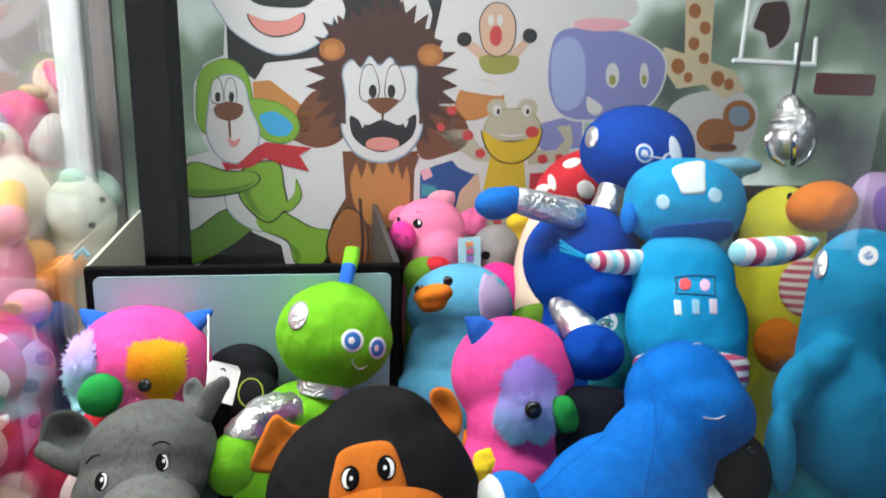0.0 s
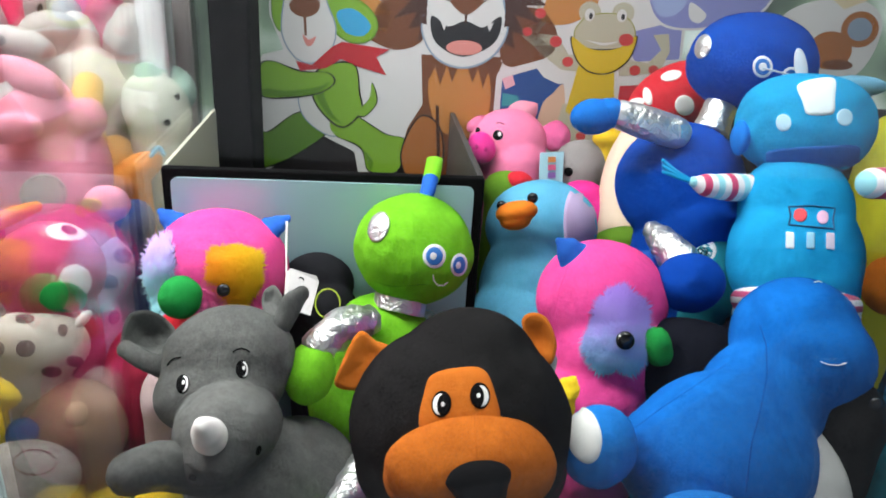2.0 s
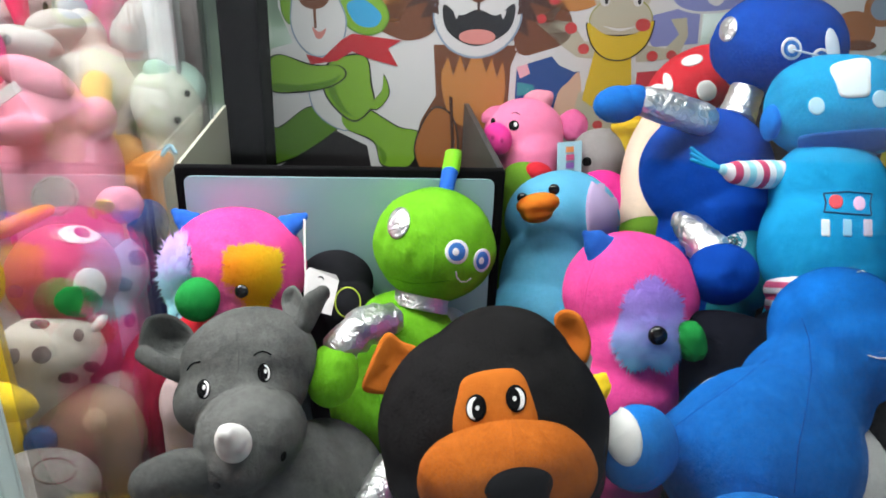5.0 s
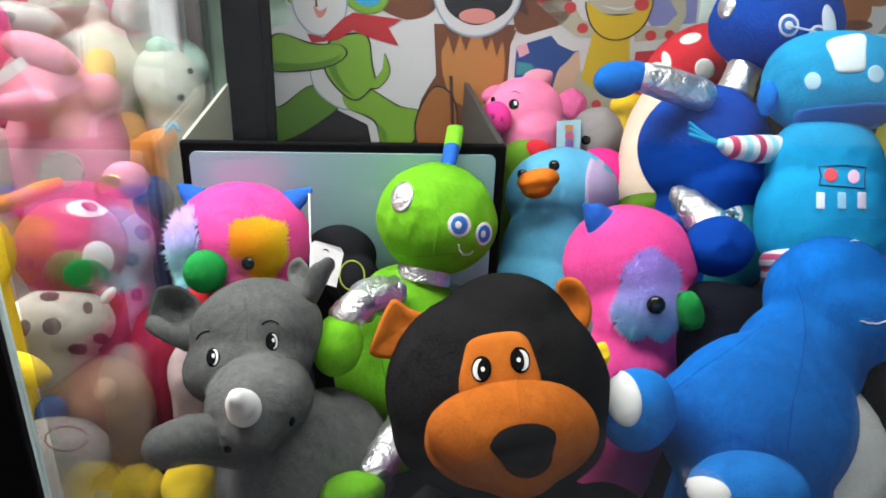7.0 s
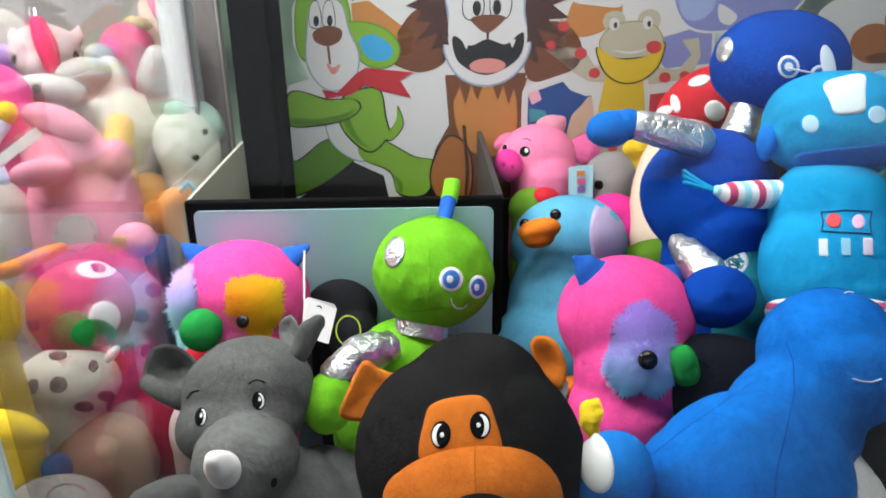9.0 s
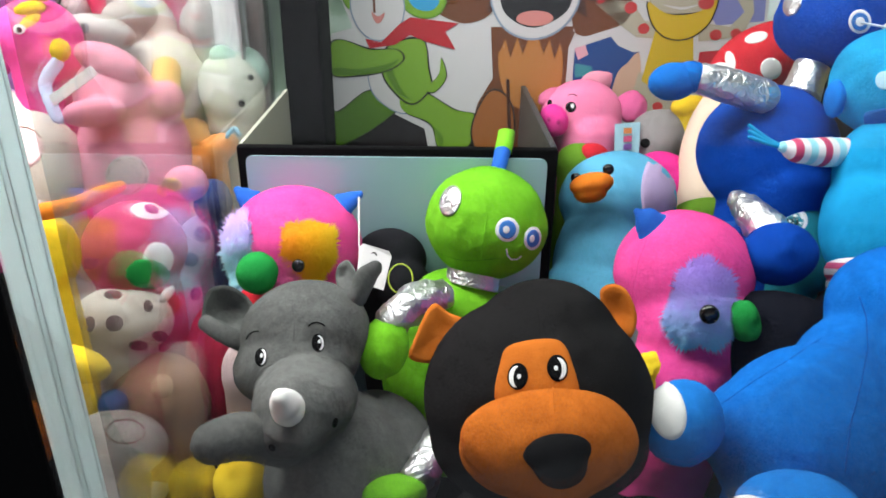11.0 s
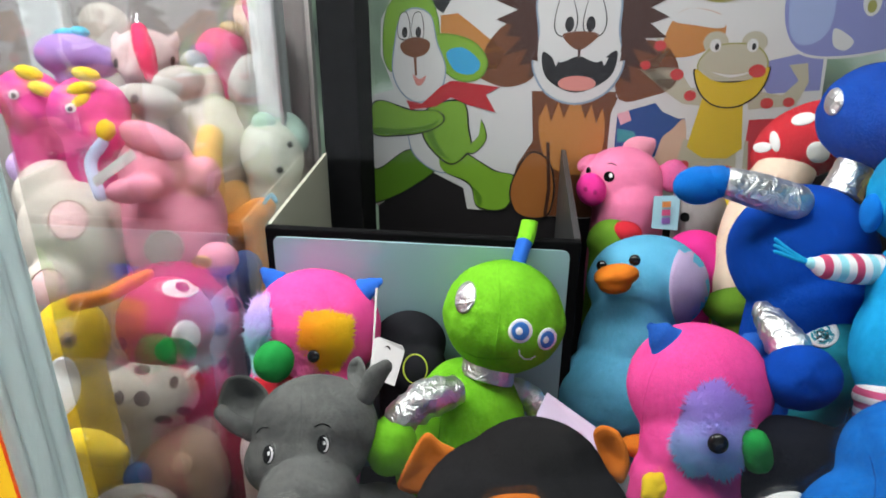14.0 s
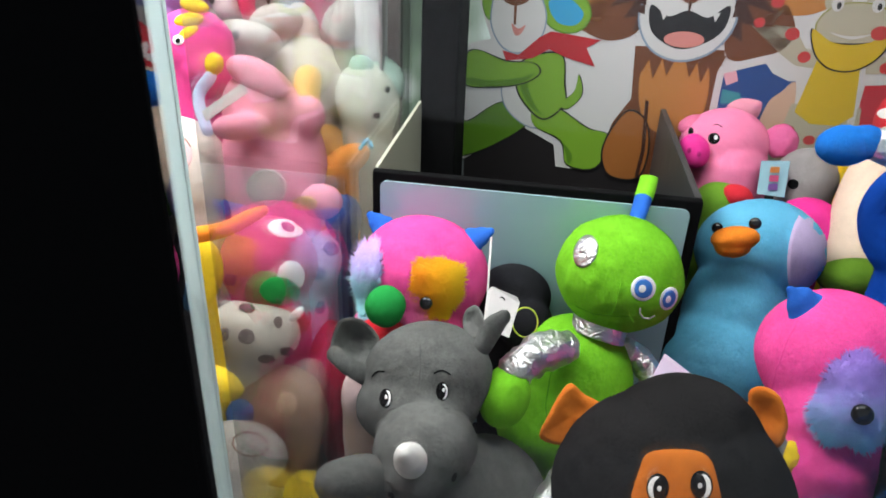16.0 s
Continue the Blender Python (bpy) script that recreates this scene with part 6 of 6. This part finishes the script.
blob_toy("plush_swan", "blush white plush swan wedged behind the rhino", M, [(335, 660, 0.745, 38, 60, 36)], plush("blush_white_pile", (0.66, 0.52, 0.52), 0.9, patchy=0.85), 34)
# Added solid shape behind the side pane, for the pink parrot's mirror image.
_, pb = pile_toy("plush_parrot", "rosy red parrot shape with white eye patches, standing for a reflection in the side pane", [(268, 530, 0.78, 92, 88, 55)], plush("rosy_reflection_pile", (0.42, 0.06, 0.10), 0.9), [("patch", "eye_patch", (292, 466, 34, 17), WHITE, "white eye patch"), ("patch", "eye_patch", (308, 552, 27, 28), WHITE, "white eye patch"), ("patch", "beak", (290, 580, 38, 24), GREEN_DEEP, "green beak")], 70)
patch("pupil", pb, L, 296, 464, 13, 8, plush("plum_dot", (0.12, 0.03, 0.10)), None, 20, 0.0025)
card(L, [(985, 632, 0.70), (1088, 700, 0.69), (1090, 742, 0.68), (960, 690, 0.69)], 0, CARD_LILAC, "price_card", None, label="pale lilac card standing behind the bear", category="card")
# The claw hangs from a cable over the heap.
claw = thing("claw", spot(R, 1400, 235, 1.05), "chrome three-pronged claw hanging from its cable", "claw")
part("hub", limb(R, [(1398, 190, 1.05, 22), (1402, 218, 1.05, 40), (1396, 250, 1.05, 34)], 24, wrinkle=0.2), FOIL, claw)
top = spot(R, 1400, 190, 1.05)
part("cable", tube([top, Vector((top.x, top.y, ROOF))], [0.003, 0.003], 8), plain("cable_black", (0.02, 0.02, 0.02), 0.5), claw)
for dx, dz in ((-34, 0.0), (34, 0.0), (4, -0.05)):
    part("prong", limb(R, [(1400 + dx * 0.4, 225, 1.05 + dz * 0.4, 7), (1400 + dx * 1.2, 245, 1.05 + dz * 1.2, 7), (1400 + dx, 275, 1.05 + dz, 6), (1400 + dx * 0.4, 292, 1.05 + dz * 0.5, 4)], 10, 0.5), CHROME, claw)

# White guide brackets of the carriage, and lit signs far off in the hall.
guide = thing("carriage_guide", spot(R, 1380, 112, 1.15), "white carriage guide bracket under the roof", "bracket")
part("rail", limb(R, [(1300, 108, 1.15, 5), (1370, 112, 1.15, 5), (1440, 116, 1.15, 5)], 10), WHITE_METAL, guide)
part("upright", limb(R, [(1440, 116, 1.15, 4), (1444, 70, 1.15, 4)], 10), WHITE_METAL, guide)
part("upright", limb(R, [(1408, 114, 1.15, 4), (1410, 80, 1.15, 4)], 10), WHITE_METAL, guide)
hang = spot(R, 1310, 108, 1.15)
part("hanger", tube([hang, Vector((hang.x, hang.y, ROOF))], [0.004, 0.004], 8), WHITE_METAL, guide)
far = spot(R, 1495, 150, 3.0)
sign = solid("hall_sign", box(Matrix.Translation(far) @ Matrix.Rotation(radians(YAW), 4, "Z"), 0.26, 0.05, 0.09, 0.01), plain("sign_red", (0.45, 0.03, 0.03), 0.5), "red sign on the far wall of the hall", "sign", "")

# ---- the short nap of the nearest toys ----
def nap(o, count, length, seed):
    """A brushed nap over a stuffed part: many fine slanting tufts, left off where a patch is sewn on."""
    bpy.context.view_layer.update()
    dg = bpy.context.evaluated_depsgraph_get()
    e = o.evaluated_get(dg)
    me = e.to_mesh()
    me.calc_loop_triangles()
    co = np.empty(len(me.vertices) * 3)
    me.vertices.foreach_get("co", co)
    co = co.reshape(-1, 3)
    tri = np.empty(len(me.loop_triangles) * 3, dtype=np.int64)
    me.loop_triangles.foreach_get("vertices", tri)
    tri = tri.reshape(-1, 3)
    vn = np.empty(len(me.vertices) * 3)
    me.vertices.foreach_get("normal", vn)
    vn = vn.reshape(-1, 3)
    e.to_mesh_clear()
    root = ORIGIN[o]
    tri = tri[co[tri[:, 0], 2] + root.z > DECK + 0.08]
    if not len(tri):
        return None
    a, b_, c = co[tri[:, 0]], co[tri[:, 1]], co[tri[:, 2]]
    area_ = np.linalg.norm(np.cross(b_ - a, c - a), axis=1)
    rng = np.random.default_rng(seed)
    pick = rng.choice(len(tri), count, p=area_ / area_.sum())
    r1, r2 = np.sqrt(rng.random(count)), rng.random(count)
    w = np.stack([1 - r1, r1 * (1 - r2), r1 * r2], axis=1)
    p = (co[tri[pick]] * w[:, :, None]).sum(1)
    nrm = (vn[tri[pick]] * w[:, :, None]).sum(1)
    nrm /= np.linalg.norm(nrm, axis=1)[:, None] + 1e-9
    sewn, faces = [], []
    for ch in o.children:
        if ch.type == "MESH" and not ch.name.startswith("seam"):
            k = len(sewn)
            sewn += [v.co.copy() for v in ch.data.vertices]
            faces += [[k + q for q in f.vertices] for f in ch.data.polygons]
    if sewn:
        tree = BVHTree.FromPolygons(sewn, faces)
        keep = np.array([tree.find_nearest(Vector(q), length * 0.9)[0] is None for q in p])
        p, nrm = p[keep], nrm[keep]
    thread = [v.co.copy() for ch in o.children if ch.name.startswith("seam") for v in ch.data.vertices]
    if thread:
        line = kdtree.KDTree(len(thread))
        for i_, q in enumerate(thread):
            line.insert(q, i_)
        line.balance()
        keep = np.array([line.find(Vector(q))[2] > 0.0012 for q in p])
        p, nrm = p[keep], nrm[keep]
    n = len(p)
    # The nap is brushed downwards, with swirls.
    sw = 30.0
    comb = np.stack([np.sin(p[:, 1] * sw + 1.3) + np.cos(p[:, 2] * sw * 1.7), np.cos(p[:, 0] * sw + 0.4) + np.sin(p[:, 2] * sw), np.full(n, -1.1)], axis=1) * 0.28 + rng.normal(0, 0.6, (n, 3))
    comb -= nrm * (comb * nrm).sum(1)[:, None]
    comb /= np.linalg.norm(comb, axis=1)[:, None] + 1e-9
    side = np.cross(nrm, comb)
    h = length * rng.uniform(0.6, 1.2, n)[:, None]
    wd = length * rng.uniform(0.20, 0.36, n)[:, None]
    foot_ = p + nrm * 0.0001
    v0, v1 = foot_ + side * wd, foot_ - side * wd
    v2 = p + comb * h * 0.96 + nrm * h * 0.26
    verts = np.stack([v0, v1, v2], axis=1).reshape(-1, 3)
    mesh = bpy.data.meshes.new("nap")
    mesh.vertices.add(3 * n)
    mesh.vertices.foreach_set("co", verts.ravel())
    mesh.loops.add(3 * n)
    mesh.loops.foreach_set("vertex_index", np.arange(3 * n, dtype=np.int32))
    mesh.polygons.add(n)
    mesh.polygons.foreach_set("loop_start", np.arange(0, 3 * n, 3, dtype=np.int32))
    mesh.polygons.foreach_set("use_smooth", np.ones(n, dtype=bool))
    mesh.update(calc_edges=True)
    crease = np.zeros((n, 3))
    for _ in range(14):
        k = rng.normal(0, 1, 3)
        k /= np.linalg.norm(k)
        crease += k * np.cos((p @ k) * rng.uniform(110, 420) + rng.uniform(0, 6.3))[:, None]
    swell = 0.4 + 0.6 * np.sin(p[:, 0] * 38 + 2 * np.cos(p[:, 2] * 29) + seed) ** 2
    soft = nrm + crease * 0.07 * swell[:, None] + rng.normal(0, 0.10, (n, 3))
    soft /= np.linalg.norm(soft, axis=1)[:, None]
    mesh.normals_split_custom_set_from_vertices(np.repeat(soft, 3, axis=0))
    base = o.data.materials[0].name
    mesh.materials.append(plush(base + "_nap", *RECIPES[base], nap=True))
    q = new("nap", mesh)
    q.parent = o
    ORIGIN[q] = root
    return tagged(q, kind="stuff")


SKIN = ("body", "head", "muzzle", "arm", "leg", "paw", "foot", "ear_fold", "cap", "stem", "beak", "belly", "ear")
seed = 0
for o in [q for q in scene.objects if q.type == "MESH" and q.parent and q.data.materials[0].name in RECIPES and q.name.split(".")[0] in SKIN]:
    top = o.parent
    while top.parent:
        top = top.parent
    if o.name.split(".")[0] == "ear" and top.name.split(".")[0] not in ("plush_elephant", "plush_pig"):
        continue
    seed += 1
    span = max(o.dimensions)
    front_heap = -SA * top.location.x + CA * top.location.y < 0.90 and CA * top.location.x + SA * top.location.y > -0.26
    nap(o, int(min(42000, 12000 + 3.0e6 * span * span) * (1 if front_heap else 0.28)) if span > 0.06 else 3500, 0.0022 if front_heap else 0.0024, seed)
